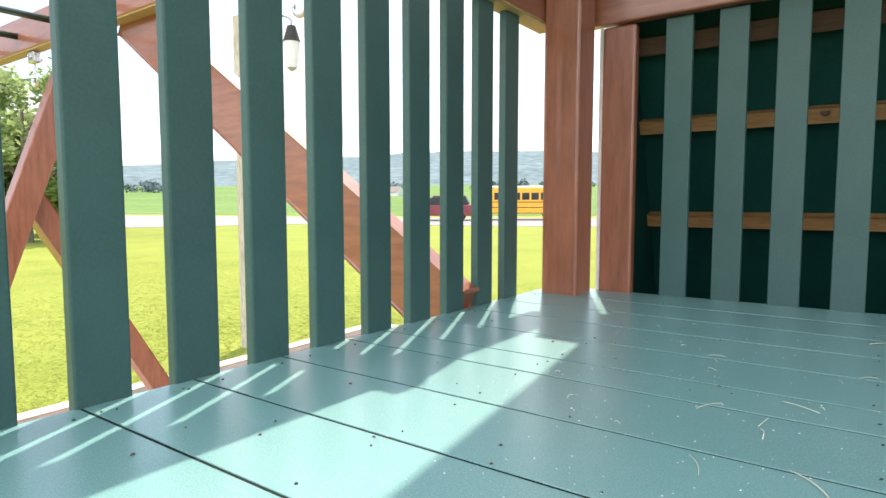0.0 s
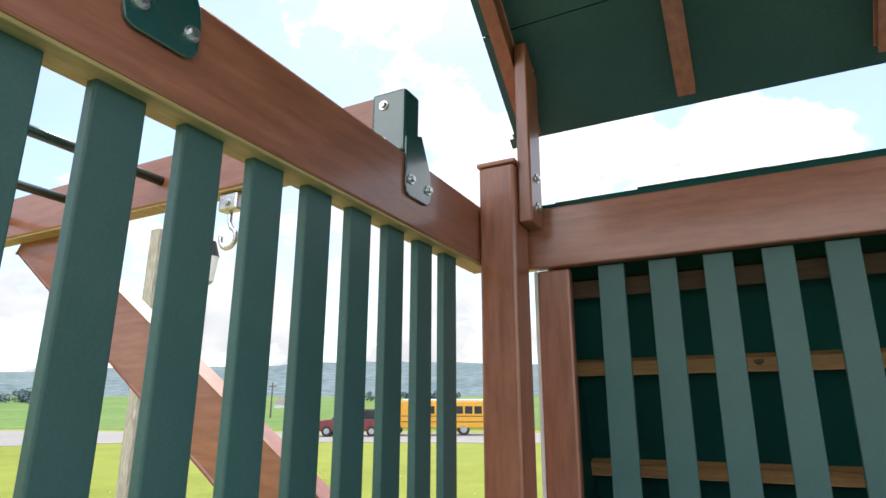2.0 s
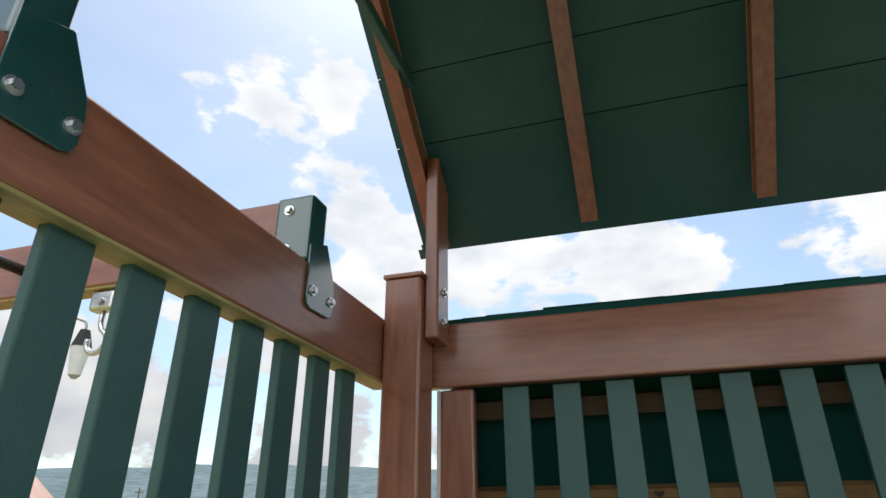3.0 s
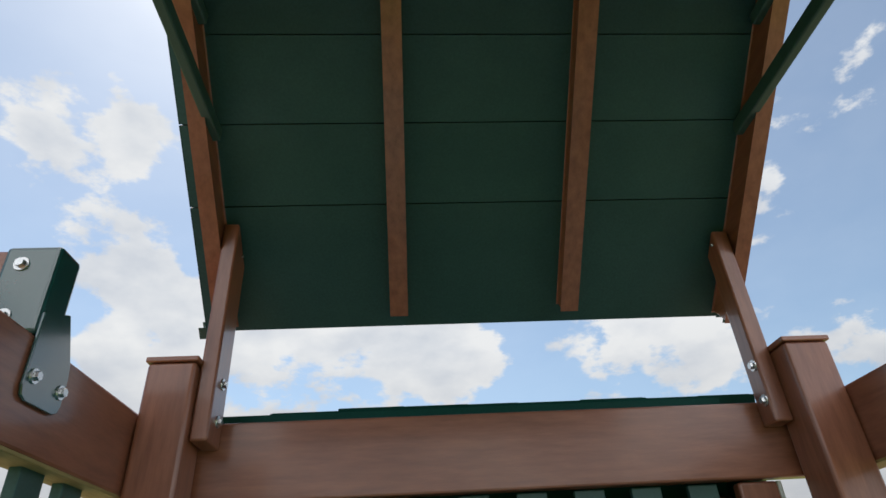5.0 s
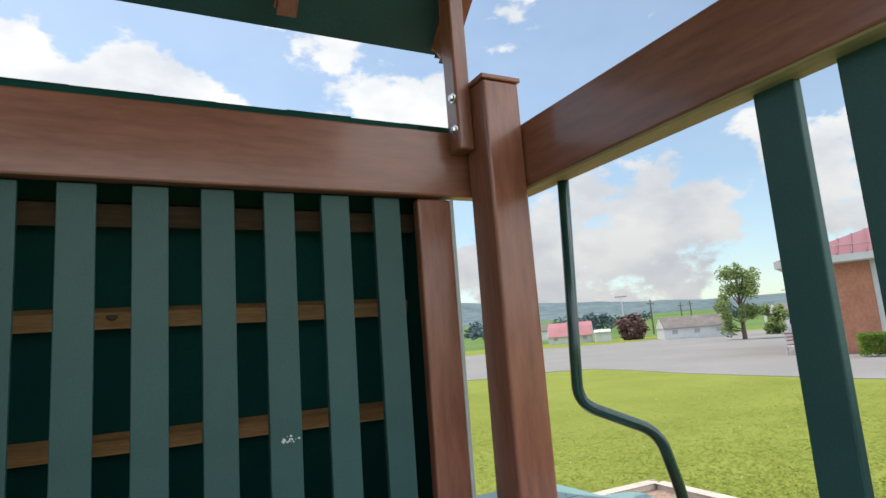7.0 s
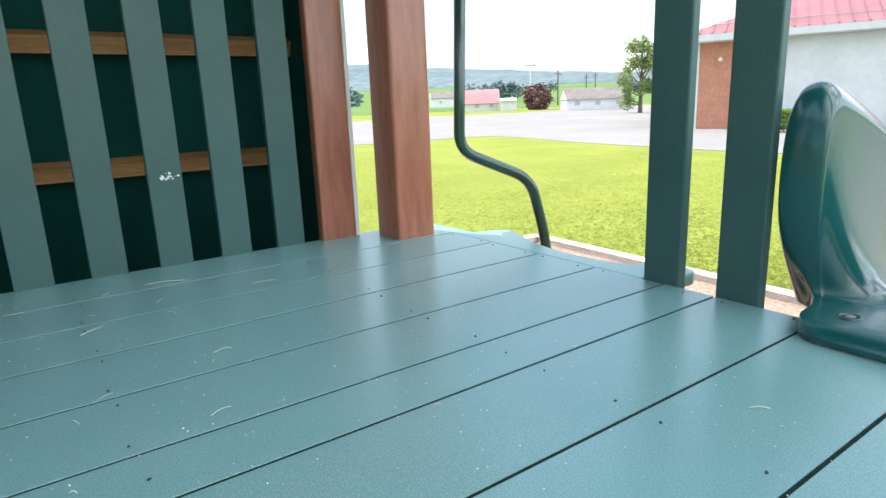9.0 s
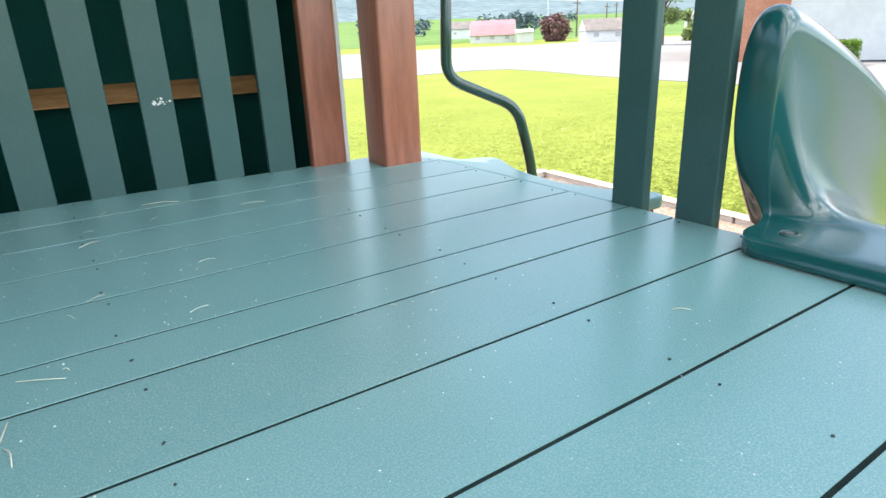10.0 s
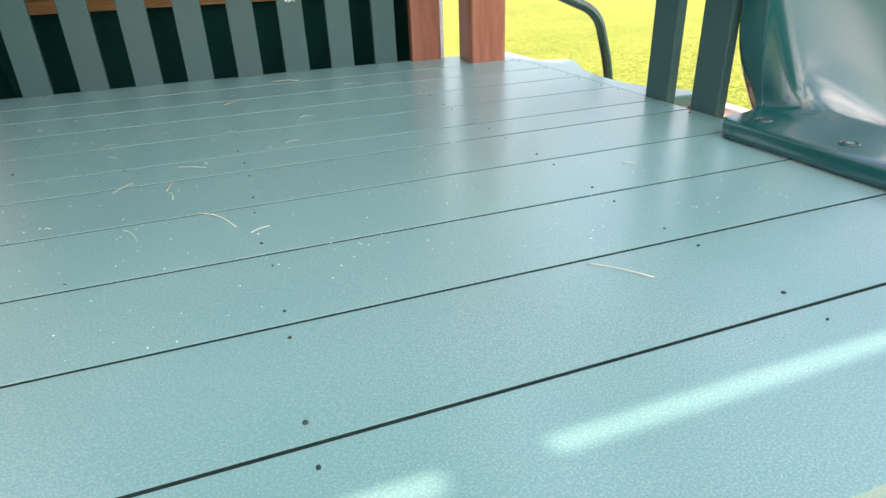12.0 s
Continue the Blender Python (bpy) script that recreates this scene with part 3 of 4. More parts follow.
for x0, x1 in ((0.230, 0.278), (0.776, 0.825)):
    a, b = eave + tang * 0.066 - norm * 0.030, eave + tang * (LENGTH - 0.16) - norm * 0.030
    off = Vector(((x0 + x1) / 2, 0, 0))
    both(bar(a + off, b + off, x1 - x0, 0.060, 0.004, norm), "rafter", brown_y, roof)
for x in (-0.3105, 1.3545):                                  # white strips paint the sunlit line along the rafter, under the boards
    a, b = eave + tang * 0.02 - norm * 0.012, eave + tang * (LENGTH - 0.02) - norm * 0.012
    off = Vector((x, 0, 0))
    both(bar(a + off, b + off, 0.004, 0.020, 0.0, norm), "edge_strip", lit_edge, roof, "white strip painting a lit edge")
for x0, x1 in ((-0.308, -0.270), (1.314, 1.352)):
    a, b = eave + tang * 0.02 - norm * 0.0445, eave + tang * (LENGTH + 0.02) - norm * 0.0445
    off = Vector(((x0 + x1) / 2, 0, 0))
    both(bar(a + off, b + off, x1 - x0, 0.088, 0.005, norm), "gable_rafter", brown_y, roof)
for x0, x1, y0, s in ((-0.2650, -0.2200, 2.134, 1), (1.2570, 1.3085, 2.176, -1)):      # the front slope hangs on the gable ties
    bm = block(x0, x1, y0, 2.2435, 0.995, 1.585, 0.006)
    for v in bm.verts:                                   # cut along the slope
        if v.co.z > 1.5:
            v.co.z += (2.242 - v.co.y) * 0.857 - 0.035
    upright = part("upright", bm, brown_z, roof)
    for y, z in ((2.195, 1.158), (2.196, 1.058), (2.190, 1.56)):
        bolt(upright, (x1 if s > 0 else x0, y, z), (s, 0, 0), 0.0105 if z < 1.5 else 0.005, z < 1.5)
for x in (-0.262, 1.306):
    part("gable_tie", block(x - 0.014, x + 0.014, 2 * RIDGE_Y - 1.945, 1.945, 1.80, 1.845, 0.005), green_poly, roof)
    part("gable_tie", block(x - 0.014, x + 0.014, 2 * RIDGE_Y - 1.70, 1.70, 2.00, 2.04, 0.005), green_poly, roof)
for x in (-0.366, 1.370):
    off = Vector((x, 0, 0))
    both(bar(eave + tang * -0.012 + norm * 0.012 + off, eave + tang * 0.012 + norm * 0.012 + off, 0.03, 0.045, 0.008, norm), "corner_cap", green_poly, roof)
# unseen piece, added to interrupt the sun slit that falls on the deck
part("ridge_batten", block(0.075, 0.160, RIDGE_Y - 0.03, RIDGE_Y + 0.03, RIDGE_Z - 0.012, RIDGE_Z + 0.004, 0.001), roof_poly, roof)


# ---- swing beam with ladder rungs ----
BEAM_Y, BEAM_Z = ((1.644, 1.710), (0.858, 0.924)), (1.072, 1.250)
swing = thing("swing_beam", (-2.5, 1.4, GROUND), "long brown twin beam with dark green ladder rungs and swing hooks", "swing beam")
for y0, y1 in BEAM_Y:
    part("beam", block(-5.2, -0.402, y0, y1, BEAM_Z[0] + 0.006, BEAM_Z[1], 0.007), brown_x, swing)
    part("beam_core", block(-5.18, -0.408, y0 + 0.004, y1 - 0.004, BEAM_Z[0], BEAM_Z[0] + 0.015, 0.002), raw_pine, swing)
    # bracket: a sleeve round the beam's end and a flange on the rail
    br = part("bracket", block(-0.500, -0.392, y0 - 0.006, y1 + 0.006, 1.068, BEAM_Z[1] + 0.006, 0.010, 3), bracket_paint, swing, "glossy dark green steel bracket")
    o = [(y0 - 0.006, 1.110), (y1 + 0.007, 1.140), (y1 + 0.055, 1.050), (y1 + 0.060, 1.025), (y1 + 0.060, 0.973), (y1 + 0.053, 0.957), (y1 + 0.038, 0.950), (y0 + 0.014, 0.948),
         (y0 - 0.001, 0.955), (y0 - 0.006, 0.972)]
    part("flange", prism(o, "x", -0.3915, -0.3850, 0.002), bracket_paint, br)
    for x, z in ((-0.460, 1.214), (-0.460, 1.104)):
        bolt(br, (x, y0 - 0.006, z), (0, -1, 0), 0.0095)
    for y, z in ((y0 + 0.018, 0.995), (y1 + 0.044, 0.995)):
        bolt(br, (-0.385, y, z), (1, 0, 0), 0.0092)
for k in range(9):
    x = -0.885 - 0.463 * k
    part("rung", rod((x, BEAM_Y[1][1], 1.160), (x, BEAM_Y[0][0], 1.160), 0.0165), pole_paint, swing, "dark green steel rung", True)
# braces and legs
part("brace", bar((-2.20, 1.731, 1.118), (-0.475, 1.731, -0.034), 0.055, 0.200, 0.008, (0, 0, 1)), brown_x, swing)
part("brace_block", block(-0.60, -0.440, 1.775, 1.84, -0.10, 0.022, 0.008), brown_x, swing)
part("leg", bar((-3.2, 1.92, 1.10), (-3.2, 0.98, GROUND), 0.085, 0.14, 0.008, (0, 1, 0)), brown_z, swing)
part("leg", bar((-3.28, 1.66, 0.38), (-3.28, 2.72, GROUND), 0.085, 0.12, 0.008, (0, 1, 0)), brown_z, swing)
for x in (-1.040, -3.08):
    for y in (BEAM_Y[0][0],):
        hk = part("hanger", block(x - 0.040, x + 0.040, y + 0.012, y + 0.050, BEAM_Z[0] - 0.060, BEAM_Z[0] - 0.0005, 0.008), zinc, swing, "zinc swing hanger with an open hook")
        part("axle", rod((x, y + 0.005, BEAM_Z[0] - 0.034), (x, y + 0.066, BEAM_Z[0] - 0.034), 0.011), zinc, hk)
        c = Vector((x, y + 0.030, BEAM_Z[0] - 0.145))
        ring = [c + Vector((0, 0, 0.100)), c + Vector((0, 0, 0.050))] + [c + Vector((0.033 * math.sin(a), 0, 0.033 * math.cos(a))) for a in np.linspace(0.3, 5.0, 10)]
        part("hook", tube(ring, 0.0075, 10, 3), zinc, hk, "", True)

# ---- grab pole and entry ladder ----
pole = thing("grab_pole", (1.5, 2.05, 0), "bent dark green steel grab pole beside the deck", "grab pole")
part("pipe", tube([(1.500, 2.025, 0.868), (1.522, 2.090, 0.240), (1.725, 2.003, 0.143), (1.775, 1.995, -0.03), (1.860, 1.985, -0.60)], 0.0165, 16, 8), pole_paint, pole, "", True)
ladder = thing("entry_ladder", (1.65, 1.7, GROUND), "entry ladder with rounded green treads on brown stringers", "ladder")
for k in range(1, 4):
    x, z = 1.575 + 0.11 * k, -0.010 - 0.33 * k
    part("tread", block(x, x + 0.095, 1.402, 2.000, z - 0.028, z, 0.0125, 4), green_poly, ladder)
for y in (1.452, 1.895):
    part("stringer", bar((1.60, y, -0.06), (2.06, y, GROUND), 0.038, 0.11, 0.005, (1, 0, 0.3)), brown_z, ladder)

# ---- slide ----
def slide_shell():
    """The slide: the bolted flange on the deck, which runs up into a flared hood and down into the trough."""
    bm = bmesh.new()
    stations = [1.381, 1.3816, 1.384, 1.390, 1.400, 1.414, 1.435, 1.465, 1.486, 1.512, 1.535, 1.550, 1.562, 1.575, 1.590, 1.610, 1.64, 1.68, 1.75, 1.83, 1.92, 2.02, 2.15, 2.35, 2.7, 3.1, 3.5]
    centre, full = 0.83, 0.262
    rings = []
    for i, x in enumerate(stations):
        bed = 0.0315 - max(x - 1.60, 0) ** 1.25 * 0.62 - 0.021 * max(0.0, (1.408 - x) / 0.027) ** 2.4
        half = full + 0.004 - 0.055 * (1 - math.sqrt(max(0.0, 1 - max(0.0, (1.436 - x) / 0.055) ** 2)))          # rounded flange corners
        half -= 0.026 * min(max((1.545 - x) / 0.08, 0), 1)
        t = min(max((x - 1.526) / 0.080, 0), 1)
        rise = 0.340 * (t * t * (3 - 2 * t)) * (1 - 0.35 * min(max((x - 2.0) / 0.7, 0), 1))
        wall = 0.0005 + rise
        if x > 1.62:
            wall = max(wall, 0.2)
        n, prof = 16, []
        for k in range(n + 1):                      # inner side, from one rim to the other
            u = math.cos(math.pi * k / n)
            prof.append((math.copysign(abs(u) ** 0.38, u) * half * (1 - 0.03 * abs(u) ** 30), 0.97 * abs(u) ** 3.2))
        big = min(1, wall / 0.12)
        lip, crown = 0.006 + 0.058 * big, 0.022 * big
        foot = 0.003 if x < 1.487 else bed - 0.028
        side = [(half + lip * (1 - 0.25 * big), foot), (half + lip, bed + wall * 0.55 - 0.008 * (1 - big)), (half + lip, bed + wall * 0.86 - 0.006 * (1 - big)),
                (half + lip * 0.90, bed + wall + crown * 0.35), (half + lip * 0.66, bed + wall + crown * 0.85), (half + lip * 0.36, bed + wall + crown),
                (half + lip * 0.10, bed + wall + crown * 0.60)]
        pts = side + [(y, bed + wall * v) for y, v in prof] + [(-y, z) for y, z in reversed(side)]
        ring = []
        for y, z in pts:
            h = max(z - bed, 0)
            shear = 0.104 * min(h / 0.28, 1) ** 0.6 * max(0.0, 1 - max(x - 1.56, 0) / 0.36)
            ring.append(bm.verts.new((x - shear, centre + y, z)))
        rings.append(ring)
    for a, b in zip(rings, rings[1:]):
        for k in range(len(a) - 1):
            bm.faces.new((a[k], b[k], b[k + 1], a[k + 1]))
    for ring in (rings[0], rings[-1]):
        bm.faces.new(ring)
    bmesh.ops.recalc_face_normals(bm, faces=bm.faces[:])
    return bm


slide = thing("slide", (1.6, 0.83, 0), "glossy green moulded plastic slide bolted to the deck edge", "slide")
shell = part("trough", slide_shell(), slide_plastic, slide, "glossy green hooded trough with a bolted flange", True)
sub = shell.modifiers.new("soft", "SUBSURF")
sub.levels = sub.render_levels = 2
for y in (1.014, 0.836, 0.656):
    b = rod((1.450, y, 0.0305), (1.450, y, 0.0324), 0.0128, sides=20)
    recess = part("recess", b, black_rubber, shell)
    part("washer", rod((1.452, y, 0.0300), (1.452, y, 0.0330), 0.0072, sides=16), zinc, shell, "zinc bolt head in a recess")
    ring = tube([(1.450 + 0.0146 * math.cos(a), y + 0.0146 * math.sin(a), 0.0318) for a in np.linspace(0, math.tau, 21)], 0.0020, 6, 1)
    part("recess_rim", ring, slide_plastic, shell, "", True)

# ---- clippings and crumbs on the deck ----
def clippings():
    bm = bmesh.new()
    rnd = random.Random(4)
    for k in range(38):
        x, y = rnd.uniform(0.0, 1.0), rnd.uniform(1.1, 2.2)
        if k < 5:
            x, y = rnd.uniform(0.1, 1.1), rnd.uniform(0.9, 1.3)
        if k > 44:
            x, y = rnd.uniform(0.3, 0.9), rnd.uniform(1.95, 2.25)
        a, n, length = rnd.uniform(0, 6.3), 5, rnd.choice((0.01, 0.012, 0.02, 0.03, 0.055))
        bend, w = rnd.uniform(-0.8, 0.8), 0.0006
        prev = None
        for i in range(n + 1):
            d = Vector((math.cos(a + bend * i / n), math.sin(a + bend * i / n), 0))
            side = Vector((-d.y, d.x, 0)) * w
            z = 0.0016 + 0.002 * math.sin(3.1 * i / n)
            p = Vector((x, y, z))
            ring = [bm.verts.new(p - side), bm.verts.new(p + Vector((0, 0, w * 1.2))), bm.verts.new(p + side)]
            if prev:
                for q in range(2):
                    bm.faces.new((prev[q], prev[q + 1], ring[q + 1], ring[q]))
            prev = ring
            x, y = x + d.x * length / n, y + d.y * length / n
    return bm


def stem(points):
    """One long dry grass stem lying on the deck, slightly arched."""
    return tube([(x, y, 0.0016 + 0.003 * math.sin(math.pi * i / (len(points) - 1))) for i, (x, y) in enumerate(points)], 0.0008, 6, 3)


for points in (((0.428, 1.071), (0.448, 1.052), (0.464, 1.026), (0.478, 0.992)), ((0.862, 0.697), (0.879, 0.676), (0.896, 0.654), (0.912, 0.637)),
               ((0.386, 1.240), (0.384, 1.218), (0.379, 1.198)), ((0.383, 1.188), (0.389, 1.176), (0.390, 1.152)), ((0.495, 1.848), (0.514, 1.860), (0.533, 1.874)),
               ((0.648, 2.126), (0.690, 2.116), (0.727, 2.102)), ((1.121, 0.992), (1.130, 0.985), (1.139, 0.976))):
    alone("grass_stem", stem(points), straw, "long dry grass stem lying on the deck", "grass stem", group="grass stems on the deck", smooth=True)


alone("grass_clippings", clippings(), straw, "dry pale grass clippings scattered on the deck", "grass clippings", kind="stuff")


def specks(count, seed, size, area):
    bm = bmesh.new()
    rnd = random.Random(seed)
    for k in range(count):
        c = Vector((rnd.uniform(area[0], area[1]), rnd.uniform(area[2], area[3]), 0.0006))
        r = rnd.uniform(0.4, 1.0) * size
        vs = [bm.verts.new(c + Vector((math.cos(a) * r * rnd.uniform(0.5, 1.2), math.sin(a) * r * rnd.uniform(0.5, 1.2), 0))) for a in np.linspace(0, math.tau, 6)[:-1]]
        top = bm.verts.new(c + Vector((0, 0, r * 0.7)))
        for i in range(5):
            bm.faces.new((vs[i], vs[(i + 1) % 5], top))
    return bm


alone("dust_specks", specks(760, 7, 0.0017, (-0.1, 1.25, 0.72, 2.2)), chalk, "white dust specks on the deck", "dust", kind="stuff")
alone("leaf_crumbs", specks(34, 9, 0.004, (-0.40, 0.35, 0.6, 2.0)), debris_dark, "dark leaf crumbs on the deck", "leaf crumbs", kind="stuff")
splat = bmesh.new()
rnd = random.Random(11)
for k in range(22):
    c = Vector((0.755 + rnd.gauss(0, 0.009), 2.2752, 0.223 + rnd.gauss(0, 0.005)))
    r = rnd.uniform(0.001, 0.0035)
    vs = [splat.verts.new(c + Vector((math.cos(a) * r * rnd.uniform(0.6, 1.3), 0, math.sin(a) * r * rnd.uniform(0.6, 1.3)))) for a in np.linspace(0, math.tau, 7)[:-1]]
    tip = splat.verts.new(c + Vector((0, -0.001, 0)))
    for i in range(6):
        splat.faces.new((vs[i], vs[(i + 1) % 6], tip))
alone("chalk_smear", splat, chalk, "white smear on a green slat", "smear", kind="stuff")


# ---- yard: lamp post of weathered wood ----
def polar(az, dist, z=None):
    """A place by its bearing from +y towards +x, in degrees, and its distance from the deck's middle."""
    x, y = 0.45 + dist * math.sin(radians(az)), 0.45 + dist * math.cos(radians(az))
    return Vector((x, y, fall(x, y) if z is None else z))


yp = polar(-54.3, 7.45)
yard = thing("lamp_post", yp, "weathered grey square wooden post with a hanging lantern", "lamp post")
part("shaft", block(yp.x - 0.075, yp.x + 0.075, yp.y - 0.075, yp.y + 0.075, yp.z - 0.05, 2.45, 0.008), weathered, yard)
ld = Vector((math.cos(radians(53)), math.sin(radians(53)), 0))
lp = yp + ld * 0.56
part("arm", tube([(yp.x, yp.y, 2.40), (yp.x + ld.x * 0.3, yp.y + ld.y * 0.3, 2.54), (lp.x, lp.y, 2.48), (lp.x, lp.y, 2.34)], 0.014), steel_grey, yard)
lan = part("lantern", rod((lp.x, lp.y, 1.90), (lp.x, lp.y, 2.20), 0.062, 0.100, 16), lamp_glass, yard, "pale lantern glass")
part("hood", rod((lp.x, lp.y, 2.20), (lp.x, lp.y, 2.39), 0.105, 0.050, 16), black_rubber, lan)
part("finial", rod((lp.x, lp.y, 1.865), (lp.x, lp.y, 1.90), 0.025, 0.058, 12), steel_grey, lan)


# ---- vehicles ----
def wheel_at(parent, m, x, y, r, w=0.26):
    t = bmesh.new()
    bmesh.ops.create_cone(t, cap_ends=True, segments=20, radius1=r, radius2=r, depth=w, matrix=Matrix.Translation((x, y, r)) @ Matrix.Rotation(radians(90), 4, "X"))
    bmesh.ops.transform(t, matrix=m, verts=t.verts[:])
    tyre = part("wheel", t, black_rubber, parent)
    t = bmesh.new()
    bmesh.ops.create_cone(t, cap_ends=True, segments=16, radius1=r * 0.55, radius2=r * 0.5, depth=w + 0.04, matrix=Matrix.Translation((x, y, r)) @ Matrix.Rotation(radians(90), 4, "X"))
    bmesh.ops.transform(t, matrix=m, verts=t.verts[:])
    part("rim", t, steel_grey, tyre)


def moved(bm, m):
    bmesh.ops.transform(bm, matrix=m, verts=bm.verts[:])
    return bm


def school_bus(at, heading):
    """Local x points forwards; length about 8 m."""
    m = Matrix.Translation(at) @ Matrix.Rotation(heading, 4, "Z") @ Matrix.Scale(0.84, 4)
    b = thing("school_bus", at, "yellow school bus with a row of dark windows", "bus")
    part("body", moved(block(-4.4, 2.6, -1.15, 1.15, 0.55, 2.75, 0.12, 3), m), bus_yellow, b)
    part("roof", moved(block(-4.35, 2.5, -1.05, 1.05, 2.70, 2.90, 0.09, 3), m), white_paint, b, "white roof")
    part("bonnet", moved(block(2.6, 3.9, -1.0, 1.0, 0.55, 1.62, 0.14, 3), m), bus_yellow, b)
    part("windscreen", moved(block(2.56, 2.63, -0.98, 0.98, 1.70, 2.50, 0.01), m), car_glass, b)
    part("bumper", moved(block(3.88, 4.02, -1.05, 1.05, 0.45, 0.75, 0.03), m), black_rubber, b)
    for y in (-1.153, 1.153):
        for k in range(8):
            x = -4.1 + k * 0.78
            part("window", moved(block(x, x + 0.62, y - 0.012, y + 0.012, 1.72, 2.32, 0.01), m), car_glass, b)
        for z in (1.05, 1.5):
            part("rub_rail", moved(block(-4.35, 2.55, y - 0.015, y + 0.015, z, z + 0.06, 0.005), m), black_rubber, b)
    for x in (-2.6, 3.0):
        for y in (-1.0, 1.0):
            wheel_at(b, m, x, y, 0.5)
    return b


def van(at, heading, mat, label, category="van", s=1.0):
    m = Matrix.Translation(at) @ Matrix.Rotation(heading, 4, "Z") @ Matrix.Scale(s, 4)
    b = thing(category, at, label, category)
    part("body", moved(prism([(-2.4, 0.35), (2.35, 0.35), (2.4, 0.75), (2.2, 1.0), (1.35, 1.12), (-2.35, 1.15), (-2.45, 0.8)], "y", -0.95, 0.95, 0.06), m), mat, b)
    part("cabin", moved(prism([(-2.2, 1.13), (1.30, 1.10), (0.45, 1.72), (-1.9, 1.76)], "y", -0.82, 0.82, 0.06), m), car_glass, b)
    part("roof", moved(block(-1.9, 0.42, -0.80, 0.80, 1.72, 1.80, 0.03), m), mat, b)
    for x in (-1.5, 1.5):
        for y in (-0.85, 0.85):
            wheel_at(b, m, x, y, 0.34, 0.22)
    return b


bus_at = polar(-28.6, 44.0)
school_bus(bus_at, radians(180 + 28))
van(polar(-36.0, 43.5), radians(180 + 30), van_red, "dark red minivan parked on the lane", "minivan")
van(polar(57.7, 62), radians(20), white_paint, "white car parked on the asphalt", "car")


# ---- trees, shrubs and hedges ----
def leaves(spots, size, seed, count, flat=0.5):
    """Many small leaf blades gathered in clumps round the given spots (centre, radius)."""
    rnd = random.Random(seed)
    verts, faces = [], []
    total = sum(r ** 2 for _, r in spots)
    for c, r in spots:
        for k in range(max(int(count * r * r / total), 4)):
            d = Vector((rnd.gauss(0, 1), rnd.gauss(0, 1), rnd.gauss(0, 1))).normalized()
            p = c + d * r * (rnd.random() ** 0.4) * rnd.uniform(0.75, 1.12)
            u = Vector((rnd.gauss(0, 1), rnd.gauss(0, 1), rnd.gauss(0, flat))).normalized()
            v = u.cross(Vector((rnd.gauss(0, 1), rnd.gauss(0, 1), rnd.gauss(0, 1)))).normalized()
            s = size * rnd.uniform(0.6, 1.4)
            i = len(verts)
            verts += [p - u * s, p + v * s * 0.5, p + u * s, p - v * s * 0.5]
            faces.append((i, i + 1, i + 2, i + 3))
    me = bpy.data.meshes.new("leaves")
    me.from_pydata([tuple(v) for v in verts], [], faces)
    return me


def tree(at, height, spread, seed, leaf_mat, label, name="tree", leaf=0.2, count=7000, clear=0.25, category="tree"):
    rnd = random.Random(seed)
    t = thing(name, at, label, category)
    bm = bmesh.new()
    rod(at - Vector((0, 0, 0.1)), at + Vector((0, 0, height * 0.75)), height * 0.03, height * 0.008, 10, bm)
    spots = []
    for k in range(26):
        f = rnd.uniform(clear, 1.0)
        w = spread * (1 - abs(f - 0.55) ** 1.6 * 1.5) * rnd.uniform(0.35, 1.0)
        a = rnd.uniform(0, math.tau)
        c = at + Vector((math.cos(a) * w, math.sin(a) * w, height * f * 0.93))
        rod(at + Vector((0, 0, height * f * 0.62)), c, height * 0.010, height * 0.003, 6, bm)
        spots.append((c, spread * rnd.uniform(0.22, 0.42)))
    part("trunk", bm, bark, t)
    me = leaves(spots, leaf, seed, count)
    me.materials.append(leaf_mat)
    part("crown", me, leaf_mat, t)
    return t


tree(polar(53.1, 62), 7.2, 2.1, 3, leaf_green, "broad green shade tree beside the parking lot", leaf=0.13, count=5600, clear=0.12)
tree(polar(55.5, 75), 3.2, 1.5, 5, leaf_green, "small green conifer by the building", leaf=0.2, count=2500, clear=0.05)
tree(polar(44.1, 88), 3.3, 1.9, 6, leaf_purple, "purple-leaved ornamental tree by the parking lot", leaf=0.22, count=3000, clear=0.1)
tree(polar(-70.5, 30), 7.2, 2.7, 8, leaf_green, "tall green tree at the lawn's edge", leaf=0.16, count=7500)
tree(polar(-68.3, 36), 4.3, 1.9, 12, leaf_green, "smaller green tree at the lawn's edge", leaf=0.19, count=6000, clear=0.1)
tree(polar(-74.5, 33), 7.6, 3.0, 13, leaf_green, "tall green tree at the lawn's edge", leaf=0.17, count=6500)
tree(polar(-67.2, 41), 1.7, 1.5, 14, hedge_leaf, "low bright green shrub at the lawn's edge", "shrub", 0.16, 3000, 0.0, "shrub")


def hedge(a, b, height, deep, seed, label, leaf=0.05, count=9000):
    rnd = random.Random(seed)
    a, b = Vector(a), Vector(b)
    n = max(int((b - a).length / 0.16), 2)
    across = (b - a).normalized().cross(Vector((0, 0, 1)))
    spots = []
    for k in range(n + 1):
        p = a.lerp(b, k / n)
        for w in (-0.4, -0.13, 0.13, 0.4):
            for z in (0.16, 0.38, 0.60, 0.82, 0.88):
                spots.append((p + across * deep * w + Vector((0, 0, height * z + rnd.uniform(-0.02, 0.02))), 0.14))
    me = leaves(spots, leaf, seed, count)
    me.materials.append(hedge_leaf)
    ob = part("hedge", me, hedge_leaf)
    tagged(ob, label, "hedge")
    return ob


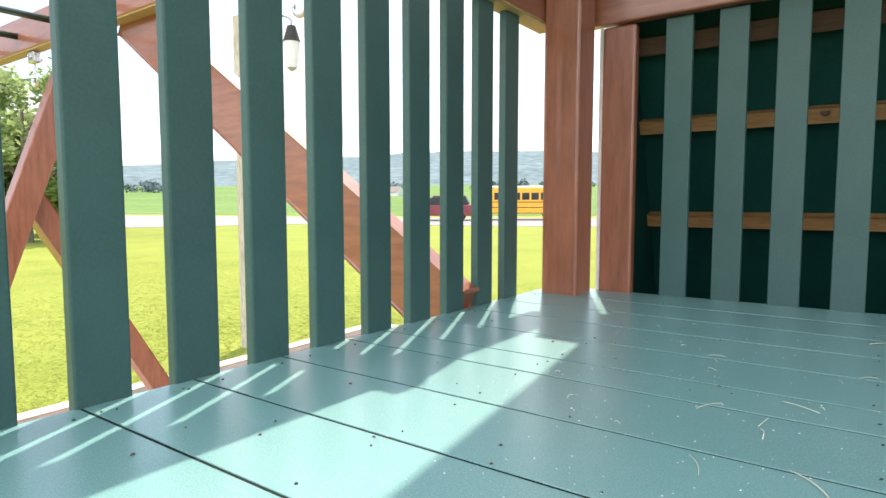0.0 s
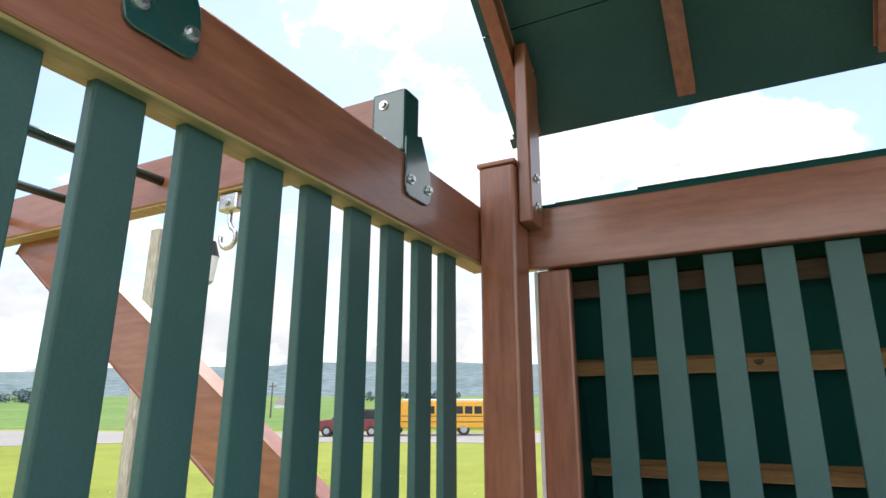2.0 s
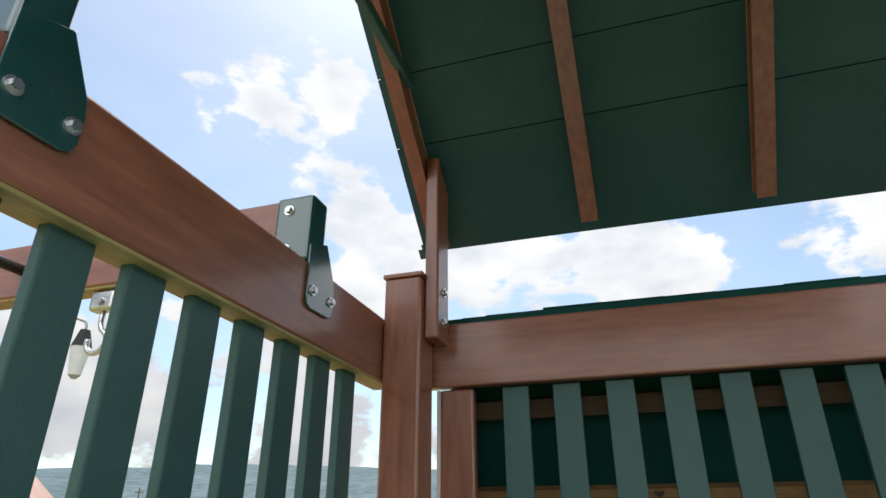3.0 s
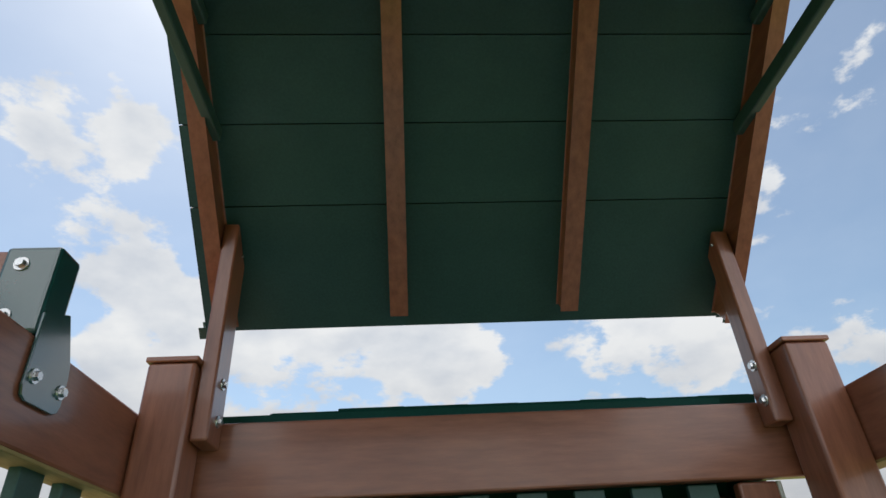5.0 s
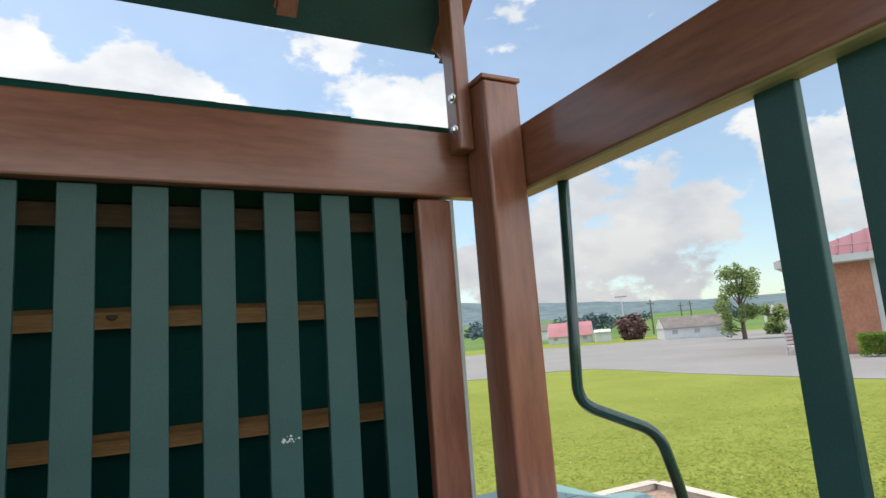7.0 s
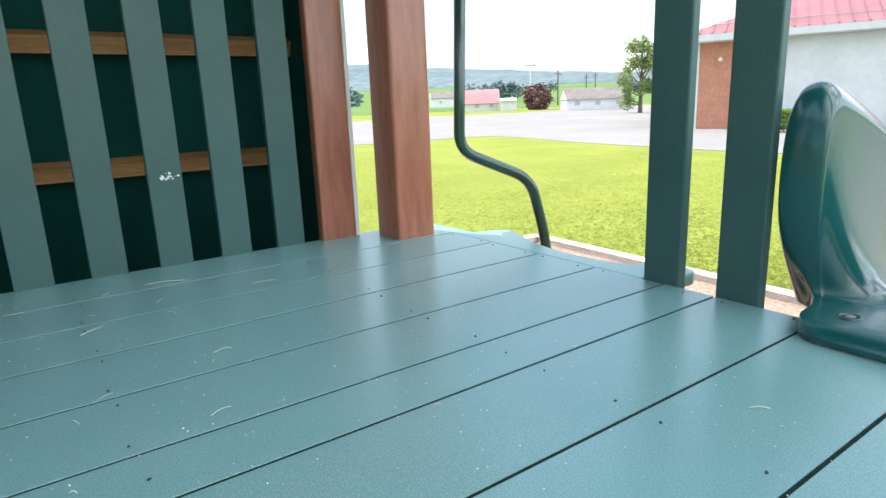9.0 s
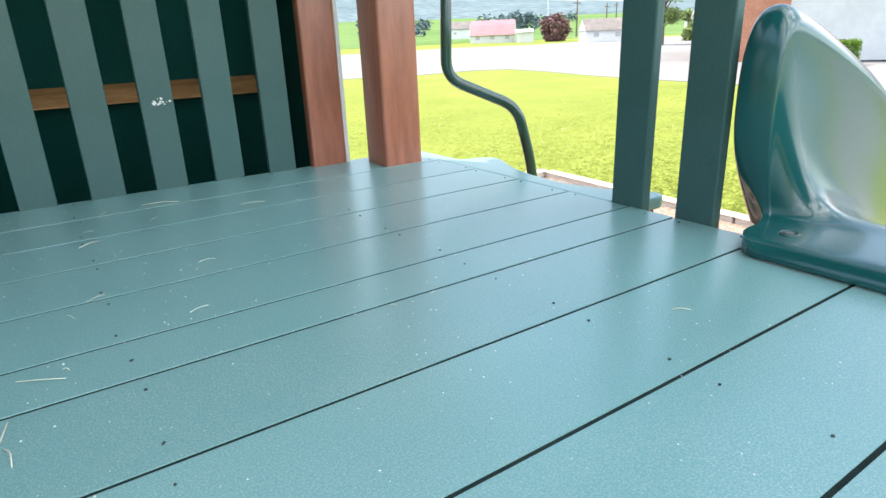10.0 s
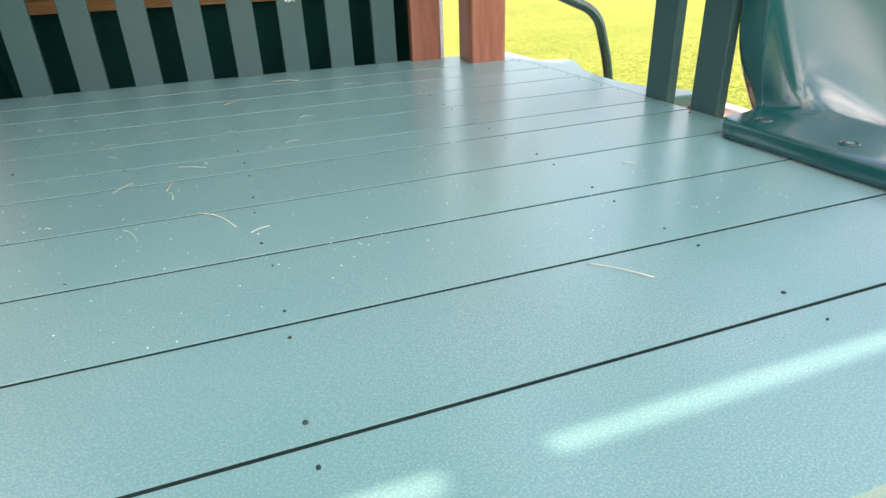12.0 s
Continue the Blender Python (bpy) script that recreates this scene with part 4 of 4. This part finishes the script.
# ---- brick building ----
corner = polar(57.3, 33.4)
along = Vector((math.sin(radians(153.5)), math.cos(radians(153.5)), 0))
inward = Vector((math.sin(radians(63.5)), math.cos(radians(63.5)), 0))
BM = Matrix((( along.x, inward.x, 0, corner.x), (along.y, inward.y, 0, corner.y), (0, 0, 1, corner.z), (0, 0, 0, 1)))
hall = thing("brick_building", corner, "brick and white-walled building with a dull red standing-seam roof", "building")
part("brick_wall", moved(block(0.0, 2.95, 0, 14, 0, 4.15, 0.0), BM), brick_red, hall)
part("corner_board", moved(block(-0.09, 0.16, -0.05, 0.12, 0, 4.1, 0.01), BM), white_paint, hall, "white corner board")
part("white_wall", moved(block(2.96, 24, 0.06, 13.9, 0, 4.12, 0.0), BM), white_paint, hall)
part("fascia", moved(block(-0.75, 24.6, -0.75, -0.60, 4.12, 4.45, 0.02), BM), white_paint, hall, "white gutter and fascia")
part("fascia", moved(block(-0.75, -0.60, -0.59, 14.6, 4.12, 4.45, 0.02), BM), white_paint, hall)
part("soffit", moved(block(-0.60, 24.5, -0.60, 0.0, 4.10, 4.14, 0.0), BM), white_paint, hall)
rf = bmesh.new()
pts = [(-0.75, -0.75, 4.45), (24.6, -0.75, 4.45), (24.6, 14.7, 4.45), (-0.75, 14.7, 4.45), (7.0, 7.0, 7.4), (18, 7.0, 7.4)]
vv = [rf.verts.new(p) for p in pts]
for f in ((0, 1, 5, 4), (1, 2, 5), (2, 3, 4, 5), (3, 0, 4), (3, 2, 1, 0)):
    rf.faces.new([vv[i] for i in f])
bmesh.ops.recalc_face_normals(rf, faces=rf.faces[:])
part("roof", moved(rf, BM), metal_roof, hall, "dull red standing-seam metal roof")
for k in range(44):
    x = -0.4 + 0.56 * k
    y1 = -0.75 + 7.75 * min(1.0, (x + 0.75) / 7.75, (24.6 - x) / 6.6)
    z1 = 4.45 + 2.95 * (y1 + 0.75) / 7.75
    part("seam", moved(bar((x, -0.75, 4.475), (x, y1, z1 + 0.025), 0.05, 0.06, 0), BM), metal_roof, hall)
part("snow_guard", moved(rod((0.6, 0.35, 4.95), (23, 0.35, 4.95), 0.02, sides=6), BM), steel_grey, hall)
part("wall_lamp", moved(rod((1.1, -0.08, 3.3), (1.1, 0.0, 3.3), 0.10, sides=10), BM), lamp_glass, hall)
hedge(BM @ Vector((2.2, -2.6, 0)), BM @ Vector((5.6, -2.6, 0)), 0.95, 0.8, 21, "clipped yellow-green hedge before the building")
hedge(BM @ Vector((9.0, -2.2, 0)), BM @ Vector((13.0, -2.2, 0)), 0.95, 0.8, 22, "clipped yellow-green hedge before the building")


def slatted_seat(at, heading, mat, label, wide):
    m = Matrix.Translation(at) @ Matrix.Rotation(heading, 4, "Z")
    b = thing("garden_bench" if wide > 1 else "garden_chair", at, label, "bench" if wide > 1 else "chair")
    part("seat", moved(block(-wide / 2, wide / 2, -0.25, 0.25, 0.40, 0.45, 0.01), m), mat, b)
    for z in (0.58, 0.74, 0.90):
        part("back_slat", moved(block(-wide / 2, wide / 2, 0.24, 0.28, z, z + 0.10, 0.008), m), mat, b)
    for x in (-wide / 2 + 0.05, wide / 2 - 0.05):
        for y in (-0.22, 0.26):
            part("leg", moved(block(x - 0.03, x + 0.03, y - 0.03, y + 0.03, 0, 1.0 if y > 0 else 0.6, 0.006), m), mat, b)
    return b


red_paint = material("red_paint", (0.38, 0.09, 0.06), (0.48, 0.13, 0.09), rough=0.5, scale=4)
slatted_seat(polar(57.0, 36.5), radians(-60), red_paint, "weathered red garden bench at the building's corner", 1.5)
slatted_seat(polar(56.4, 34.0), radians(-60), white_paint, "white garden chair on the asphalt", 0.75)


# ---- distant houses ----
def cottage(at, heading, wide, deep, wall_h, roof_h, wall_mat, roof_mat, name, label, windows=2, gambrel=False, pane=0.3):
    m = Matrix.Translation(at) @ Matrix.Rotation(heading, 4, "Z")
    h = thing(name, at, label, "house" if name != "barn" else "barn")
    part("wall", moved(block(-wide / 2, wide / 2, -deep / 2, deep / 2, -0.5, wall_h, 0), m), wall_mat, h)
    o = 0.35
    if gambrel:
        prof = [(-deep / 2 - o, wall_h), (-deep / 2 * 0.62, wall_h + roof_h * 0.68), (0, wall_h + roof_h), (deep / 2 * 0.62, wall_h + roof_h * 0.68), (deep / 2 + o, wall_h)]
    else:
        prof = [(-deep / 2 - o, wall_h), (0, wall_h + roof_h), (deep / 2 + o, wall_h)]
    part("roof", moved(prism([(y, z + 0.02) for y, z in prof], "x", -wide / 2 - 0.02, wide / 2 + 0.02, 0), m), roof_mat, h)
    inner = [(y * 0.93, wall_h + (z - wall_h) * 0.93) for y, z in prof]
    for x in (-wide / 2 - 0.05, wide / 2 + 0.05):
        part("gable", moved(prism(inner, "x", x - 0.02, x + 0.02, 0), m), wall_mat, h)
    for k in range(windows):
        x = -wide / 2 + wide * (k + 0.5) / windows
        for s in (-1, 1):
            part("window", moved(block(x - pane, x + pane, s * deep / 2 - 0.04, s * deep / 2 + 0.04, wall_h * 0.45, wall_h * 0.45 + pane * 1.6, 0), m), steel_grey, h)
    return h


cottage(polar(38.7, 92), radians(-42), 6.2, 5.0, 1.0, 2.0, white_paint, red_roof, "barn", "white barn with a faded red gambrel roof", 3, True)
cottage(polar(41.5, 88), radians(-40), 2.2, 2.0, 1.3, 0.4, white_paint, white_paint, "shed", "small white shed beside the barn", 0)
cottage(polar(49.1, 80), radians(-38), 7.4, 5.5, 1.3, 1.35, white_paint, shingle_grey, "house", "low white house with a grey shingle roof", 3)
cottage(polar(57.9, 100), radians(-30), 9.0, 6, 2.2, 1.5, white_paint, shingle_grey, "house", "low pale house with a grey roof", 3)
cottage(polar(36.0, 140), radians(-30), 8, 6, 2.0, 1.5, white_paint, shingle_grey, "house", "far white farmhouse beyond the field", 2)
cottage(polar(-41, 240), radians(20), 12, 8, 3, 2.5, white_paint, shingle_grey, "house", "far white farmhouse beyond the field", 2)


def parking_lamp(at):
    p = thing("parking_lamp", at, "tall pale parking-lot lamp with twin flat heads", "street lamp", group="parking-lot lamps")
    part("mast", rod(at, at + Vector((0, 0, 6.2)), 0.09, 0.06, 8), white_paint, p)
    d = Vector((0.8, -0.6, 0))
    for s in (-1, 1):
        c = at + Vector((0, 0, 6.22)) + d * s * 0.45
        part("head", bar(c - d * 0.38, c + d * 0.38, 0.3, 0.14, 0.02), steel_grey, p)
    return p


parking_lamp(polar(43.5, 92))
parking_lamp(polar(56.8, 120))
for az, dist, h in ((46.0, 120, 6.5), (-43.0, 120, 6.5), (48.5, 150, 6.5), (49.3, 160, 7)):
    at = polar(az, dist)
    up = thing("utility_pole", at, "dark wooden utility pole with a crossarm", "utility pole", group="utility poles")
    part("mast", rod(at, at + Vector((0, 0, h)), 0.16, 0.11, 8), bark, up)
    part("crossarm", block(at.x - 0.9, at.x + 0.9, at.y - 0.06, at.y + 0.06, at.z + h - 0.8, at.z + h - 0.65, 0), bark, up)


# ---- pasture, far woods and hills ----
def slope_z(x, y):
    """Height of the land where the fields climb towards the hills."""
    d = math.hypot(x - 0.45, y - 0.45)
    return fall(x, y) + max(d - 150, 0) ** 1.25 * 0.0062


def pasture():
    bm = bmesh.new()
    rings = []
    for d in (145, 190, 240, 300, 370, 450, 540):
        ring = []
        for k in range(121):
            p = polar(-82 + k * 1.3, d)
            ring.append(bm.verts.new((p.x, p.y, slope_z(p.x, p.y) + 0.04)))
        rings.append(ring)
    for a, b in zip(rings, rings[1:]):
        for k in range(120):
            bm.faces.new((a[k], a[k + 1], b[k + 1], b[k]))
    bmesh.ops.recalc_face_normals(bm, faces=bm.faces[:])
    return bm


alone("pasture", pasture(), field_green, "green pasture that climbs towards the hills", "field", kind="structure", smooth=True)


def far_woods():
    rnd = random.Random(31)
    spots = []
    for k in range(54):
        az, dist = rnd.choice((rnd.uniform(26, 62), rnd.uniform(-66, -22))), rnd.uniform(170, 420)
        if az < 0:
            dist = rnd.uniform(330, 460)
        c = polar(az, dist)
        c.z = slope_z(c.x, c.y)
        for q in range(3):
            spots.append((c + Vector((rnd.uniform(-4, 4), rnd.uniform(-4, 4), rnd.uniform(1.0, 3.4))), rnd.uniform(1.6, 3.2)))
    return leaves(spots, 0.8, 31, 9000)


woods_mesh = far_woods()
woods_mesh.materials.append(hazy_woods)
tagged(part("far_woods", woods_mesh, hazy_woods), "scattered far trees in the valley", "woods", kind="stuff")


def hills():
    crest = [(-180, 2.0), (-90, 2.4), (-66, 2.9), (-62, 3.15), (-54, 3.75), (-44, 4.2), (-38.5, 4.65), (-34, 4.8), (-27, 4.72), (-15, 4.5), (0, 4.3), (24, 4.12),
             (28, 3.92), (34, 3.4), (41, 3.0), (46, 2.62), (51, 2.38), (57, 2.26), (70, 2.2), (100, 2.0), (180, 2.0)]
    bm = bmesh.new()
    steps = [(500, 0.0), (620, 0.20), (760, 0.50), (900, 0.78), (1050, 1.0), (1250, 0.9)]
    rings = []
    for r, f in steps:
        ring = []
        for k in range(540):
            az = -180 + k * 360 / 540
            for (a0, e0), (a1, e1) in zip(crest, crest[1:]):
                if a0 <= az <= a1:
                    s = (az - a0) / (a1 - a0)
                    s = s * s * (3 - 2 * s)
                    e = e0 + (e1 - e0) * s
            top = 1050 * math.tan(radians(e)) + noise.noise((k * 0.09, f * 3, 0)) * 3.0 + noise.noise((k * 0.6, f * 9, 3)) * 1.6
            p = polar(az, r, 0)
            ring.append(bm.verts.new((p.x, p.y, top * f if f else -8)))
        rings.append(ring)
    for a, b in zip(rings, rings[1:]):
        for k in range(540):
            bm.faces.new((a[k], a[(k + 1) % 540], b[(k + 1) % 540], b[k]))
    bmesh.ops.recalc_face_normals(bm, faces=bm.faces[:])
    return bm


alone("backdrop_hills", hills(), hazy_woods, "long wooded hill ridge on the horizon", "hills", kind="structure", smooth=True)


# ---- grass blades on the nearer lawn ----
def grass_patch():
    rnd = random.Random(17)
    verts, faces = [], []
    for k in range(120000):
        if k % 2:
            az, dist = rnd.uniform(22, 74), 6.5 + 15 * rnd.random() ** 1.5
        else:
            az, dist = rnd.uniform(-78, -20), 6.0 + 15 * rnd.random() ** 1.5
        p = polar(az, dist)
        if -4.95 < p.x < 5.95 and -1.6 < p.y < 6.3:
            continue
        if p.x > 18 and p.y < 26:
            continue
        h = rnd.uniform(0.006, 0.015) * (1.4 if rnd.random() < 0.06 else 1)
        a, w = rnd.uniform(0, math.tau), rnd.uniform(0.004, 0.011)
        s = Vector((math.cos(a) * w, math.sin(a) * w, 0))
        i = len(verts)
        verts += [tuple(p - s), tuple(p + s), tuple(p + Vector((rnd.gauss(0, 0.05), rnd.gauss(0, 0.05), h)))]
        faces.append((i, i + 1, i + 2))
    me = bpy.data.meshes.new("grass")
    me.from_pydata(verts, [], faces)
    me.materials.append(blade_green)
    return me


tagged(part("grass_blades", grass_patch(), blade_green), "short bright grass blades of the lawn", "grass", kind="stuff")


def clover():
    rnd = random.Random(23)
    spots = []
    for k in range(150):
        az, dist = rnd.choice((rnd.uniform(25, 72), rnd.uniform(-76, -22))), 6.5 + 12 * rnd.random() ** 1.3
        p = polar(az, dist)
        if -4.95 < p.x < 5.95 and -1.6 < p.y < 6.3 or p.x > 17.5:
            continue
        spots.append((p + Vector((0, 0, 0.05)), 0.02))
    return leaves(spots, 0.008, 23, 700)


clover_mesh = clover()
clover_mesh.materials.append(chalk)
tagged(part("clover_heads", clover_mesh, chalk), "white clover heads in the lawn", "clover", kind="stuff")
